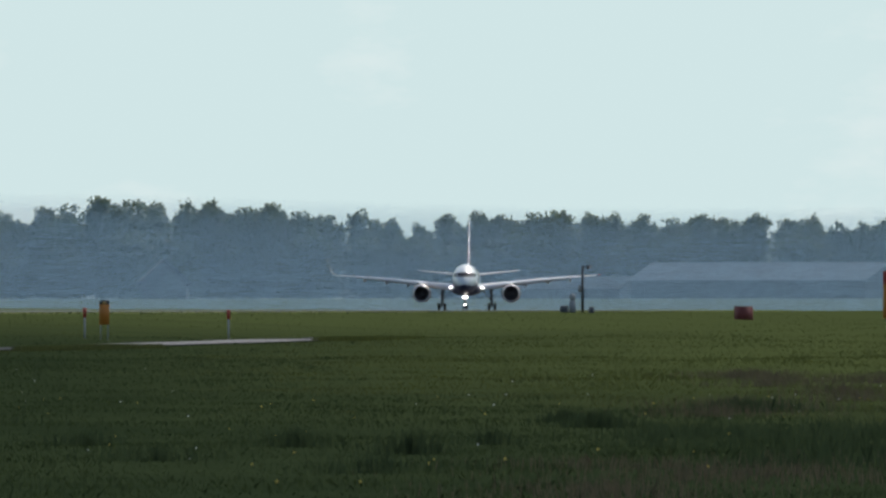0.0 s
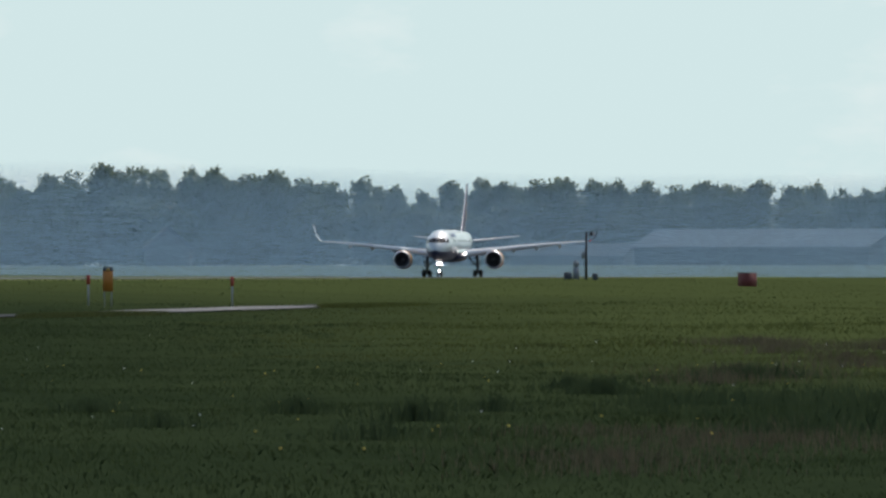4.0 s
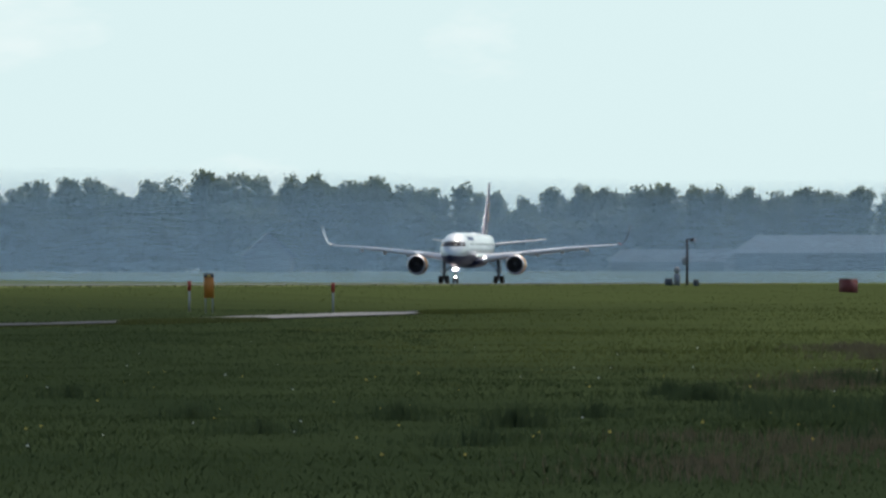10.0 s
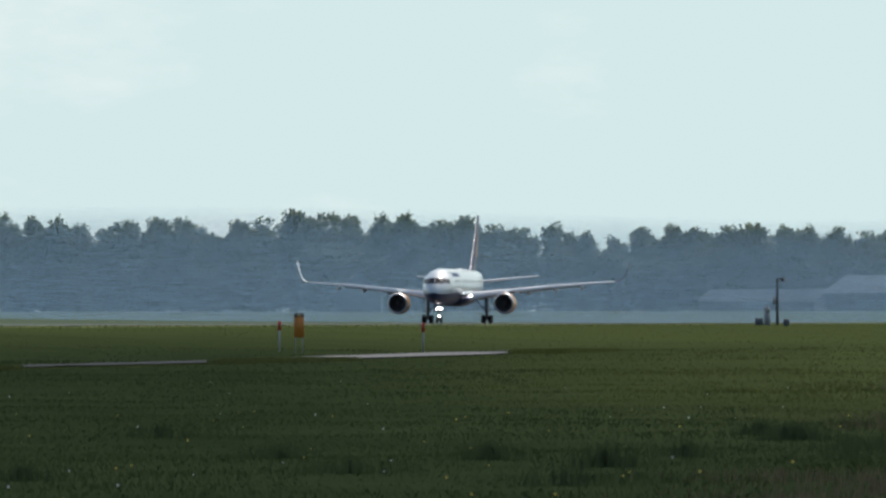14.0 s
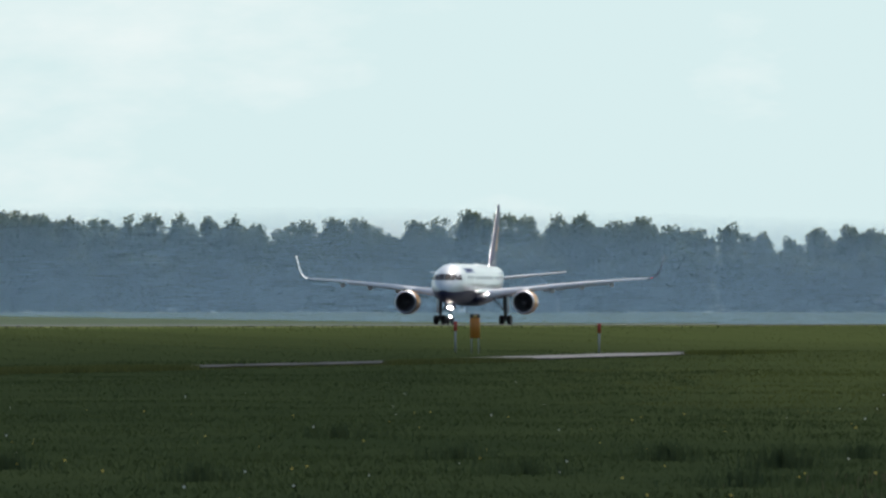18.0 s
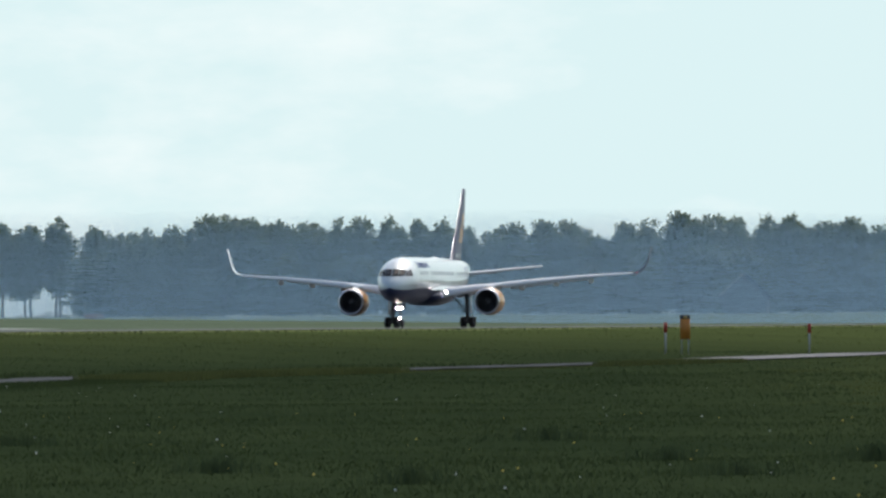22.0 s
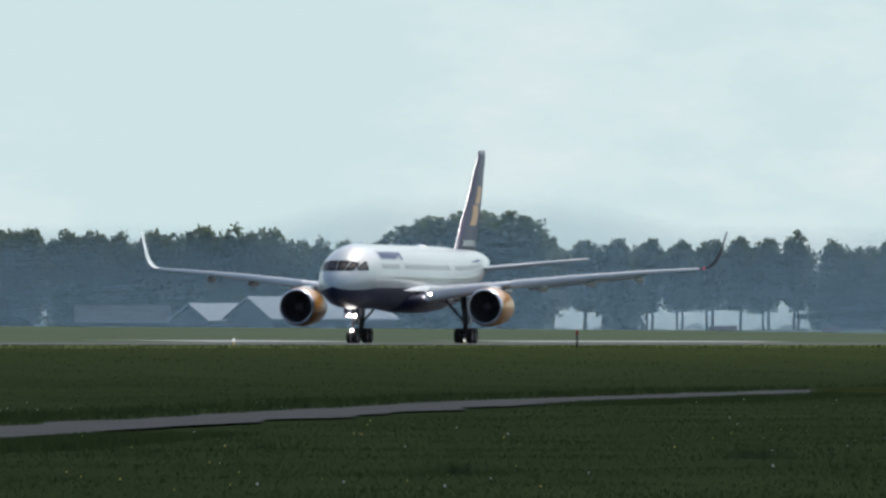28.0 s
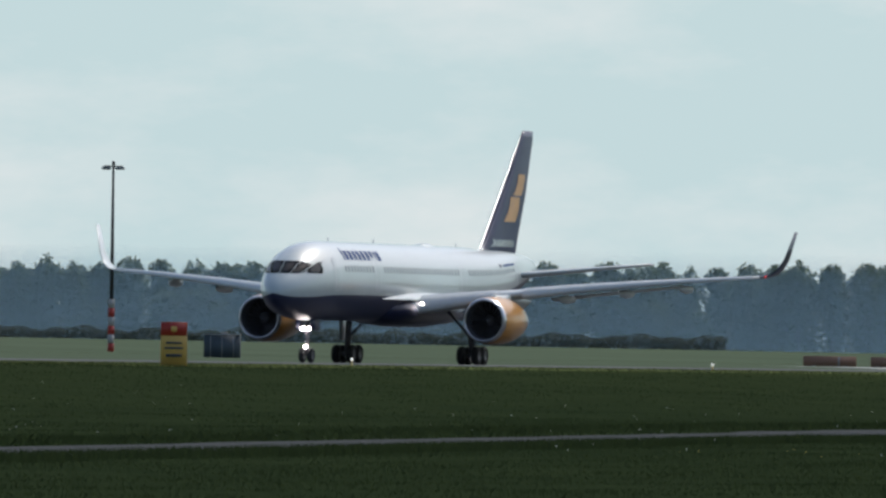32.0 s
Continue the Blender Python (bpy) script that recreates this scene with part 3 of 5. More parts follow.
def haze(dist, layers, seed, material):
    """A curtain of streaks round the first standpoint, denser in the east."""
    rng = np.random.default_rng(seed)
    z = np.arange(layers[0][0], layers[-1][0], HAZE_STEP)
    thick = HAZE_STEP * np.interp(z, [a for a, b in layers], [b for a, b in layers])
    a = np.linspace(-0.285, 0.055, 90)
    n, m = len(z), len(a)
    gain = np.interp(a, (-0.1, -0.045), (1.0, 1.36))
    # strip heights fitted to the tree tops in view: higher about the old trees, lower in the east
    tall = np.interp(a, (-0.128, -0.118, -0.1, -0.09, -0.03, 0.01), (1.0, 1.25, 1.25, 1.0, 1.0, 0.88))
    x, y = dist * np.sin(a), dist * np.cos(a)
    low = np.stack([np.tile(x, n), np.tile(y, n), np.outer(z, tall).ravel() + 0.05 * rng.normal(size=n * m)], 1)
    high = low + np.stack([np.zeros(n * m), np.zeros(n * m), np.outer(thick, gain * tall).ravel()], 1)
    i = (np.arange(n)[:, None] * m + np.arange(m - 1)[None, :]).ravel()
    faces = np.stack([i, i + 1, i + 1 + n * m, i + n * m], 1)
    me = bpy.data.meshes.new("haze")
    me.from_pydata(np.concatenate([low, high]).tolist(), [], faces.tolist())
    me.materials.append(material)
    tagged(new("haze", me), "curtain of fine strips standing in for summer haze", "haze", kind="stuff")


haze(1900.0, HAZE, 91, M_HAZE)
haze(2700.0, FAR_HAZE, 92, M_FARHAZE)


# ---------- the airliner; x to its left wing, y aft of the main wheels, z up ----------
AFT = 24.1      # nose to main wheels
STATIONS = [(0.0, 3.74, 0.03, 0.03), (0.1, 3.75, 0.32, 0.30), (0.4, 3.79, 0.62, 0.60), (0.9, 3.87, 0.94, 0.94), (1.5, 3.97, 1.2, 1.24), (2.1, 4.07, 1.41, 1.50), (2.8, 4.18, 1.58, 1.74), (3.6, 4.29, 1.72, 1.94),
            (4.6, 4.39, 1.82, 2.08), (5.8, 4.44, 1.87, 2.15), (7.2, 4.47, 1.88, 2.17), (12.0, 4.48, 1.88, 2.17), (20.0, 4.48, 1.88, 2.17), (30.0, 4.48, 1.88, 2.17), (33.0, 4.56, 1.86, 2.07),
            (36.0, 4.70, 1.72, 1.86), (39.0, 4.95, 1.45, 1.6), (42.0, 5.24, 1.08, 1.24), (44.5, 5.46, 0.72, 0.86), (46.2, 5.6, 0.42, 0.5), (47.1, 5.66, 0.18, 0.2)]
ST = np.array(STATIONS)


def hull(s, deg, off=0.0):
    """Point on the fuselage, s metres behind the nose; 0 degrees faces the left wing, 90 the sky."""
    zc, hw, hh = (float(np.interp(s, ST[:, 0], ST[:, i])) for i in (1, 2, 3))
    a = radians(deg)
    return ((hw + off) * math.cos(a), s - AFT, zc + (hh + off) * math.sin(a))


def patch(s0, s1, d0, d1, off, ns=2, nd=3, slant=0.0):
    """A thin curved plate that lies on the fuselage."""
    bm = bmesh.new()
    rows = [[bm.verts.new(hull(s0 + (s1 - s0) * i / ns + slant * k / nd, d0 + (d1 - d0) * k / nd, off)) for k in range(nd + 1)] for i in range(ns + 1)]
    for a, b in zip(rows, rows[1:]):
        for k in range(nd):
            bm.faces.new((a[k], a[k + 1], b[k + 1], b[k]))
    return bm


def pane(d0, d1, z0, z1):
    """A window pane on the nose between two heights, each side following the hull."""
    bm = bmesh.new()
    rows = []
    for i in range(5):
        d = d0 + (d1 - d0) * i / 4
        def reach(z):
            lo, hi = 0.3, 6.0
            for _ in range(30):
                mid = (lo + hi) / 2
                lo, hi = (mid, hi) if hull(mid, d)[2] < z else (lo, mid)
            return lo
        a = reach(z0)
        b = min(reach(z1), a + 1.25)
        rows.append([bm.verts.new(hull(a + (b - a) * k / 4, d, 0.015)) for k in range(5)])
    for r, q in zip(rows, rows[1:]):
        for k in range(4):
            bm.faces.new((r[k], r[k + 1], q[k + 1], q[k]))
    bmesh.ops.solidify(bm, geom=bm.faces, thickness=0.02)
    return bm


def side_pane(deg, s_end, z0, z1, side):
    """The rear cockpit pane: its front edge follows the hull line at deg, its rear edge stands upright at s_end."""
    bm = bmesh.new()
    rows = []
    for k in range(6):
        z = z0 + (z1 - z0) * k / 5
        lo, hi = 0.3, 6.0
        for _ in range(30):
            mid = (lo + hi) / 2
            lo, hi = (mid, hi) if hull(mid, deg)[2] < z else (lo, mid)
        row = []
        for i in range(5):
            s = lo + (max(lo + 0.45, s_end - 0.1 * abs(k - 2.5)) - lo) * i / 4
            zc, hw, hh = (float(np.interp(s, ST[:, 0], ST[:, c])) for c in (1, 2, 3))
            up = min(1.0, max(-1.0, (z - zc) / hh))
            x = (hw + 0.015) * math.sqrt(1 - up * up)
            row.append(bm.verts.new((x if side == 0 else -x, s - AFT, z)))
        rows.append(row)
    for r, q in zip(rows, rows[1:]):
        for i in range(4):
            bm.faces.new((r[i], r[i + 1], q[i + 1], q[i]))
    bmesh.ops.solidify(bm, geom=bm.faces, thickness=0.02)
    return bm


def airfoil(chord, thick, n=9):
    """Closed section, (along, up) pairs, from the trailing edge over the top and back."""
    up, lo = [], []
    for i in range(n):
        x = 0.5 * (1 + math.cos(math.pi * i / (n - 1)))
        y = 5 * thick * (0.2969 * math.sqrt(x) - 0.126 * x - 0.3516 * x * x + 0.2843 * x ** 3 - 0.1015 * x ** 4)
        up.append((x * chord, y * chord * 1.1))
        lo.append((x * chord, -y * chord * 0.8))
    return up + lo[::-1][1:-1]


def blade(sections, vertical=False):
    """Lofts airfoils: (span, leading edge s, z, chord, thickness, lean in degrees)."""
    bm = bmesh.new()
    rings = []
    for span, s, z, chord, thick, lean in sections:
        c, w = math.cos(radians(lean)), math.sin(radians(lean))
        ring = []
        for a, h in airfoil(chord, thick):
            ring.append((h, s + a - AFT, z) if vertical else (span - h * w, s + a - AFT, z + h * c))
        rings.append(ring)
    return loft(bm, rings, cap0=True, cap1=True)


def mirror(bm):
    bmesh.ops.scale(bm, vec=(-1, 1, 1), verts=bm.verts)
    return bm


def wheel(parent, x, s, r, w):
    bm = bmesh.new()
    k = w / 2
    lathe(bm, [(-k, r * 0.55), (-k, r * 0.86), (-k * 0.7, r * 0.97), (0, r), (k * 0.7, r * 0.97), (k, r * 0.86), (k, r * 0.55), (-k, r * 0.55)], (x, s - AFT, r), 24, "x")
    ty = part("wheel", bm, M_TYRE, parent)
    bm = bmesh.new()
    lathe(bm, [(-k * 0.7, 0.02), (-k * 0.7, r * 0.5), (-k * 0.9, r * 0.56), (k * 0.9, r * 0.56), (k * 0.7, r * 0.5), (k * 0.7, 0.02)], (x, s - AFT, r), 20, "x")
    part("rim", bm, M_GEAR, ty, "grey metal wheel rim")


def build_airliner():
    top = thing("airliner", "white twin-engined airliner with navy belly and orange engines", "aircraft")
    split = -20.5
    # fuselage in an upper shell and a painted belly
    ss = [0.0, 0.05, 0.12, 0.25, 0.4, 0.65, 0.9, 1.2, 1.5, 1.8, 2.1, 2.4, 2.8, 3.2, 3.6, 4.1, 4.6, 5.2, 5.8, 6.5, 7.2, 9, 12, 16, 20, 25, 30, 31.5, 33, 34.5, 36, 37.5, 39, 40.5, 42, 43.3, 44.5, 45.4, 46.2, 46.7, 47.1]
    bm = bmesh.new()
    loft(bm, [[hull(s, split + (180 - 2 * split) * i / 40) for i in range(41)] for s in ss], closed=False)
    part("fuselage", bm, M_WHITE, top)
    bm = bmesh.new()
    loft(bm, [[hull(s, split - (180 + 2 * split) * i / 24) for i in range(25)] for s in ss], closed=False)
    part("belly", bm, M_NAVY, top, "navy blue painted belly")
    for side in (0, 1):
        d = (lambda a: a) if side == 0 else (lambda a: 180 - a)
        # cockpit panes
        for a0, a1, z0, z1 in ((88.8, 60, 4.80, 5.48), (58.5, 39, 4.80, 5.50)):
            part("cockpit_window", pane(d(a0), d(a1), z0, z1), M_PANE, top, "dark cockpit window pane")
        part("cockpit_window", side_pane(37.5, 3.75, 4.83, 5.44, side), M_PANE, top, "dark cockpit side window pane")
        # cabin windows and doors
        n = 0
        s = 6.9
        while s < 39.0:
            if not any(abs(s - q) < 0.75 for q in (5.7, 12.6, 28.0, 40.0)):
                w = patch(s, s + 0.24, d(13.2), d(22.5), 0.012, 1, 2)
                part("cabin_window", w, M_CABIN, top)
            s += 0.53
        for q, tall in ((5.2, 1.0), (12.2, 1.0), (27.6, 0.8), (39.6, 1.0)):
            door = part("cabin_door", patch(q, q + 0.9, d(-14), d(-14 + 52 * tall), 0.010, 2, 8), M_LINE, top, "outlined cabin door")
            part("door_panel", patch(q + 0.05, q + 0.85, d(-13), d(-15 + 52 * tall), 0.016, 2, 8), M_WHITE, door)
        # airline name as plain slanted blocks
        x = 7.3
        for i, tall in enumerate((1.25, 1, 1, 1, 1, 1, 1, 1, 1, 1)):
            part("name_block", patch(x, x + (0.26 if i in (0, 8) else 0.52), d(32), d(32 + 17.5 * tall), 0.012, 1, 4, 0.16), M_BLUE, top, "dark blue painted name block")
            x += 0.44 if i in (0, 8) else 0.74
        part("registration_bar", patch(36.6, 39.4, d(27), d(32), 0.012, 3, 1), M_BLUE, top, "dark blue painted bar")
        part("emblem_dot", patch(35.7, 36.2, d(26), d(33), 0.012, 1, 1), M_NAVY, top)
    # wing body fairing
    bm = bmesh.new()
    loft(bm, [[(hw * math.cos(radians(a)), s - AFT, 3.0 + hz * math.sin(radians(a))) for a in range(0, 360, 15)] for s, hw, hz in
              ((15.2, 0.3, 0.2), (16.2, 1.4, 0.62), (17.8, 2.0, 0.86), (20, 2.15, 0.95), (25, 2.15, 0.95), (28, 1.9, 0.8), (30.5, 1.2, 0.5), (31.6, 0.2, 0.1))], cap0=True, cap1=True)
    part("wing_fairing", bm, M_NAVY, top)
    bm = bmesh.new()
    loft(bm, [[(hw * math.cos(radians(a)), s - AFT, 3.55 + hz * math.sin(radians(a))) for a in range(0, 181, 12)] for s, hw, hz in
              ((13.8, 1.72, 0.2), (15.5, 1.88, 0.45), (18.0, 2.04, 0.72), (20.5, 2.12, 0.8), (24.5, 2.12, 0.78), (27.5, 2.02, 0.62), (30.0, 1.9, 0.4), (32.0, 1.7, 0.15))], closed=False)
    part("fairing_shoulder", bm, M_WHITE, top, "white wing root fairing")
    # wings
    def le(y):
        return 18.7 + (y - 1.9) * 0.556
    def te(y):
        return 27.0 - 0.06 * y if y < 6.5 else 26.61 + (y - 6.5) * 0.272
    def wz(y):
        return 3.10 + (y - 1.2) * 0.16 - 0.0027 * (y - 1.2) ** 2
    for side in (1, -1):
        secs = [(y, le(y), wz(y), te(y) - le(y), 0.13 - 0.0022 * y, 0) for y in (1.0, 2.5, 4.5, 6.5, 9, 12, 15, 17.5, 19.0)]
        bm = blade(secs)
        wing = part("wing", bm if side == 1 else mirror(bm), M_WING, top)
        z0 = wz(19.0)
        secs = [(19.0, le(19.0) + 0.01, z0, te(19) - le(19) - 0.02, 0.088, 0), (19.5, 28.55, z0 + 0.12, 1.5, 0.09, 30), (19.85, 28.85, z0 + 0.45, 1.35, 0.09, 60), (20.15, 29.15, z0 + 1.0, 1.1, 0.09, 72), (20.58, 29.75, z0 + 2.55, 0.6, 0.08, 75)]
        bm = blade(secs)
        part("winglet", bm if side == 1 else mirror(bm), M_NAVY if side == 1 else M_WHITE, wing, "upswept navy winglet" if side == 1 else "upswept white winglet")
        bm = bmesh.new()
        for y0, y1 in ((2.2, 5.9), (7.3, 18.7)):
            rings = []
            for i in range(9):
                y = y0 + (y1 - y0) * i / 8
                c = te(y) - le(y)
                t = (0.13 - 0.0022 * y)
                rings.append([(y, le(y) - AFT + a * c, wz(y) + h * c * t) for a, h in ((0.07, 0.56), (0.015, 0.36), (-0.022, -0.02), (-0.024, -0.28), (-0.005, -0.46), (0.05, -0.46))])
            loft(bm, rings, closed=False)
        part("slat", bm if side == 1 else mirror(bm), M_WING, wing, "drooped pale grey leading edge slat")
        for y0, y1 in ((2.2, 5.8), (7.4, 14.6)):
            secs = [(y, te(y) - 0.25, wz(y) - 0.12 - 0.02 * (te(y) - le(y)), 1.15 - 0.03 * y, 0.12, 0) for y in (y0, (y0 + y1) / 2, y1)]
            bm = blade(secs)
            for vert in bm.verts:
                vert.co.z -= 0.16 * max(0.0, vert.co.y + AFT - te(abs(vert.co.x)) + 0.25)
            part("flap", bm if side == 1 else mirror(bm), M_WING, wing, "lowered grey flap")
        for y, ln in ((8.6, 3.4), (11.8, 3.0), (15.0, 2.4)):
            bm = bmesh.new()
            c = te(y) - 1.4
            lathe(bm, [(-ln * 0.5, 0.02), (-ln * 0.35, 0.17), (0, 0.26), (ln * 0.3, 0.2), (ln * 0.5, 0.03)], (y, c - AFT, wz(y) - 0.42), 12)
            part("flap_fairing", bm if side == 1 else mirror(bm), M_WING, wing)
        # engine
        ex, ey, ez = side * 6.52, 17.0 - AFT, 2.46
        eng = part("engine", lathe(bmesh.new(), [(0.28, 1.24), (0.7, 1.30), (1.4, 1.33), (2.6, 1.31), (3.8, 1.2), (4.9, 1.02), (4.9, 0.96), (3.8, 1.08)], (ex, ey, ez), 40), M_GOLD, top, "orange gold engine nacelle")
        part("intake_lip", lathe(bmesh.new(), [(0.285, 1.243), (0.1, 1.2), (0.0, 1.13), (0.02, 1.08), (0.16, 1.04)], (ex, ey, ez), 40), M_METAL, eng, "polished metal intake lip")
        part("intake_duct", lathe(bmesh.new(), [(0.16, 1.042), (0.7, 1.04), (1.25, 1.06), (1.26, 0.02)], (ex, ey, ez), 40), M_DARK, eng, "dark inner intake duct")
        for i in range(22):
            a = 2 * math.pi * i / 22
            b = a + 0.22
            pts = [(0.3 * math.cos(a), 1.0, 0.3 * math.sin(a)), (1.02 * math.cos(a), 0.95, 1.02 * math.sin(a)), (1.02 * math.cos(b), 1.2, 1.02 * math.sin(b)), (0.3 * math.cos(b), 1.2, 0.3 * math.sin(b))]
            bm = bmesh.new()
            bm.faces.new([bm.verts.new((ex + p[0], ey + p[1], ez + p[2])) for p in pts])
            bmesh.ops.solidify(bm, geom=bm.faces, thickness=0.02)
            part("fan_blade", bm, M_FAN, eng, "", False)
        part("spinner", lathe(bmesh.new(), [(0.62, 0.01), (0.75, 0.14), (0.95, 0.26), (1.15, 0.32)], (ex, ey, ez), 20), M_FAN, eng)
        part("exhaust", lathe(bmesh.new(), [(4.8, 0.95), (5.4, 0.82), (6.4, 0.6), (6.4, 0.54), (5.4, 0.6)], (ex, ey, ez), 28), M_METAL, eng, "bare metal exhaust nozzle")
        bm = bmesh.new()
        loft(bm, [[(ex + w, s - AFT, z) for w, s, z in ((-0.2, s0, z0), (0.2, s0, z0), (0.2, s1, z1), (-0.2, s1, z1))] for s0, z0, s1, z1 in
                  ((18.4, 3.6, 23.8, 3.1), (19.0, 3.86, 24.6, 3.4), (21.2, 3.9, 25.4, 3.6))], cap0=True, cap1=True)
        part("pylon", bm, M_WHITE, eng, "white engine pylon")
        # tailplane
        secs = [(y, 40.2 + (y - 0.4) * 0.62, 5.08 + (y - 0.4) * 0.11, 4.3 - (y - 0.4) * 0.37, 0.10, 0) for y in (0.4, 2, 4, 6, 7.6)]
        bm = blade(secs)
        part("tailplane", bm if side == 1 else mirror(bm), M_WING, top)
        # landing lamp in the wing root
        bm = bmesh.new()
        bmesh.ops.create_uvsphere(bm, u_segments=12, v_segments=8, radius=0.12)
        bmesh.ops.translate(bm, vec=(side * 2.35, le(2.35) - 0.02 - AFT, wz(2.35) + 0.02), verts=bm.verts)
        part("landing_lamp", bm, M_LAMP, top, "lit wing root landing lamp")
        bm = bmesh.new()
        bmesh.ops.create_uvsphere(bm, u_segments=8, v_segments=6, radius=0.05)
        bmesh.ops.translate(bm, vec=(side * 19.3, 28.45 - AFT, wz(19) + 0.05), verts=bm.verts)
        part("position_lamp", bm, M_RED if side == 1 else M_METAL, wing)
        # main gear
        gx = side * 3.66
        bm = tube(bmesh.new(), (gx, 0, 0.55), (gx - side * 0.15, -0.05, 3.2), 0.17, 0.2)
        gear = part("main_gear", bm, M_GEAR, top, "grey main landing gear leg")
        bm = tube(bmesh.new(), (gx, -0.72, 0.52), (gx, 0.72, 0.52), 0.13)
        part("bogie_beam", bm, M_GEAR, gear)
        bm = tube(bmesh.new(), (gx, 0, 1.35), (gx - side * 1.5, 0.1, 3.0), 0.08)
        part("side_brace", bm, M_GEAR, gear)
        part("gear_door", box(bmesh.new(), gx + side * 0.28 - 0.03, gx + side * 0.28 + 0.03, -0.55, 0.55, 1.3, 3.0, 0.02), M_WHITE, gear)
        for ds in (-0.57, 0.57):
            for dx in (-0.43, 0.43):
                wheel(gear, gx + dx, AFT + ds, 0.52, 0.38)
    # fin
    secs = [(0, 35.2, 6.2, 8.2, 0.05, 0), (0, 36.9, 6.62, 6.75, 0.08, 0), (0, 37.8, 7.3, 6.15, 0.09, 0), (0, 40.8, 9.8, 4.55, 0.09, 0), (0, 44.15, 13.05, 2.45, 0.09, 0), (0, 44.5, 13.47, 2.05, 0.06, 0)]
    fin = part("fin", blade(secs, True), M_FIN, top, "navy blue tail fin")
    def fin_plate(z0, z1, f0, f1, side, off=0.02):
        bm = bmesh.new()
        n = 6
        rows = []
        for i in range(n + 1):
            row = []
            for k in range(n + 1):
                z = z0 + (z1 - z0) * i / n
                f = f0 + (f1 - f0) * k / n + 0.06 * math.sin(3.1 * i / n)
                l, c = float(np.interp(z, (6.62, 13.05), (36.9, 44.15))), float(np.interp(z, (6.62, 13.05), (6.75, 2.45)))
                x = max(0.001, f)
                y = 5 * 0.0885 * (0.2969 * math.sqrt(x) - 0.126 * x - 0.3516 * x * x + 0.2843 * x ** 3 - 0.1015 * x ** 4)
                row.append(bm.verts.new((side * (y * c * (1.1 if side > 0 else 0.8) + off), l + f * c - AFT, z)))
            rows.append(row)
        for a, b in zip(rows, rows[1:]):
            for k in range(n):
                bm.faces.new((a[k], a[k + 1], b[k + 1], b[k]))
        return bm
    for side in (1, -1):
        part("emblem", fin_plate(8.2, 9.62, 0.30, 0.74, side), M_GOLD, fin, "plain orange gold emblem shape")
        part("emblem", fin_plate(9.72, 10.95, 0.40, 0.80, side, 0.024), M_GOLD, fin, "plain orange gold emblem shape")
        for k in range(9):
            part("name_block", fin_plate(6.75, 7.15, 0.12 + k * 0.078, 0.17 + k * 0.078, side), M_WHITE, fin, "small white painted name block")
    bm = blade([(0, 35.15, 6.24, 0.3, 0.2, 0), (0, 36.85, 6.64, 0.25, 0.2, 0), (0, 44.12, 13.05, 0.18, 0.2, 0)], True)
    part("fin_leading_edge", bm, M_METAL, fin, "bright metal leading edge")
    # nose gear with its lamps
    ns = 5.88
    bm = tube(bmesh.new(), (0, ns - AFT, 0.4), (0, ns - AFT + 0.1, 2.6), 0.11)
    gear = part("nose_gear", bm, M_GEAR, top, "grey nose landing gear leg")
    part("drag_brace", tube(bmesh.new(), (0, ns - AFT, 1.2), (0, ns - AFT + 1.3, 2.55), 0.06), M_GEAR, gear)
    part("axle", tube(bmesh.new(), (-0.35, ns - AFT, 0.4), (0.35, ns - AFT, 0.4), 0.06), M_GEAR, gear)
    for dx in (-0.24, 0.24):
        wheel(gear, dx, ns, 0.4, 0.24)
    for side in (-1, 1):
        part("gear_door", box(bmesh.new(), side * 0.42 - 0.02, side * 0.42 + 0.02, ns - AFT - 0.7, ns - AFT + 0.9, 1.75, 2.5, 0.01), M_NAVY, gear)
        bm = tube(bmesh.new(), (side * 0.2, ns - AFT - 0.2, 1.85), (side * 0.2, ns - AFT - 0.1, 1.85), 0.09, n=16)
        part("taxi_lamp", bm, M_LAMP, gear, "lit round taxi lamp")
    part("taxi_lamp", tube(bmesh.new(), (0, ns - AFT - 0.22, 0.86), (0, ns - AFT - 0.14, 0.86), 0.08, n=16), M_LAMP, gear, "lit round taxi lamp")
    # roof antennas
    bm = bmesh.new()
    loft(bm, [[(hw * math.cos(radians(a)), s - AFT, 6.47 + hz * math.sin(radians(a))) for a in range(0, 181, 20)] for s, hw, hz in ((25.0, 0.1, 0.05), (25.5, 0.45, 0.24), (26.6, 0.5, 0.28), (27.6, 0.4, 0.2), (28.2, 0.05, 0.03))], closed=False, cap0=True, cap1=True)
    part("antenna_radome", bm, M_WHITE, top)
    for s in (9.0, 17.0, 32.0):
        part("blade_antenna", blade([(0, s, 6.42, 0.4, 0.12, 0), (0, s + 0.2, 6.9, 0.2, 0.12, 0)], True), M_WHITE, top)
    return top


airliner = build_airliner()


# ---------- meadow: blades, weeds, flowers ----------
M_GRASS = leaf_mat("meadow_grass_blades", (0.025, 0.040, 0.019), (0.030, 0.046, 0.022), (0.032, 0.049, 0.020), 0.5, 0.0)
M_LIGHTGRASS = leaf_mat("yellow_green_grass_blades", (0.054, 0.070, 0.023), (0.070, 0.086, 0.030), (0.066, 0.084, 0.027), 0.45, 0.0)
M_MIDGRASS = leaf_mat("green_roadside_blades", (0.052, 0.067, 0.026), (0.07, 0.086, 0.034), (0.064, 0.08, 0.03), 0.4, 0.0)
M_SEDGE = leaf_mat("dark_sedge_blades", (0.031, 0.050, 0.028), (0.042, 0.064, 0.036), (0.042, 0.064, 0.030), 0.4, 0.0)
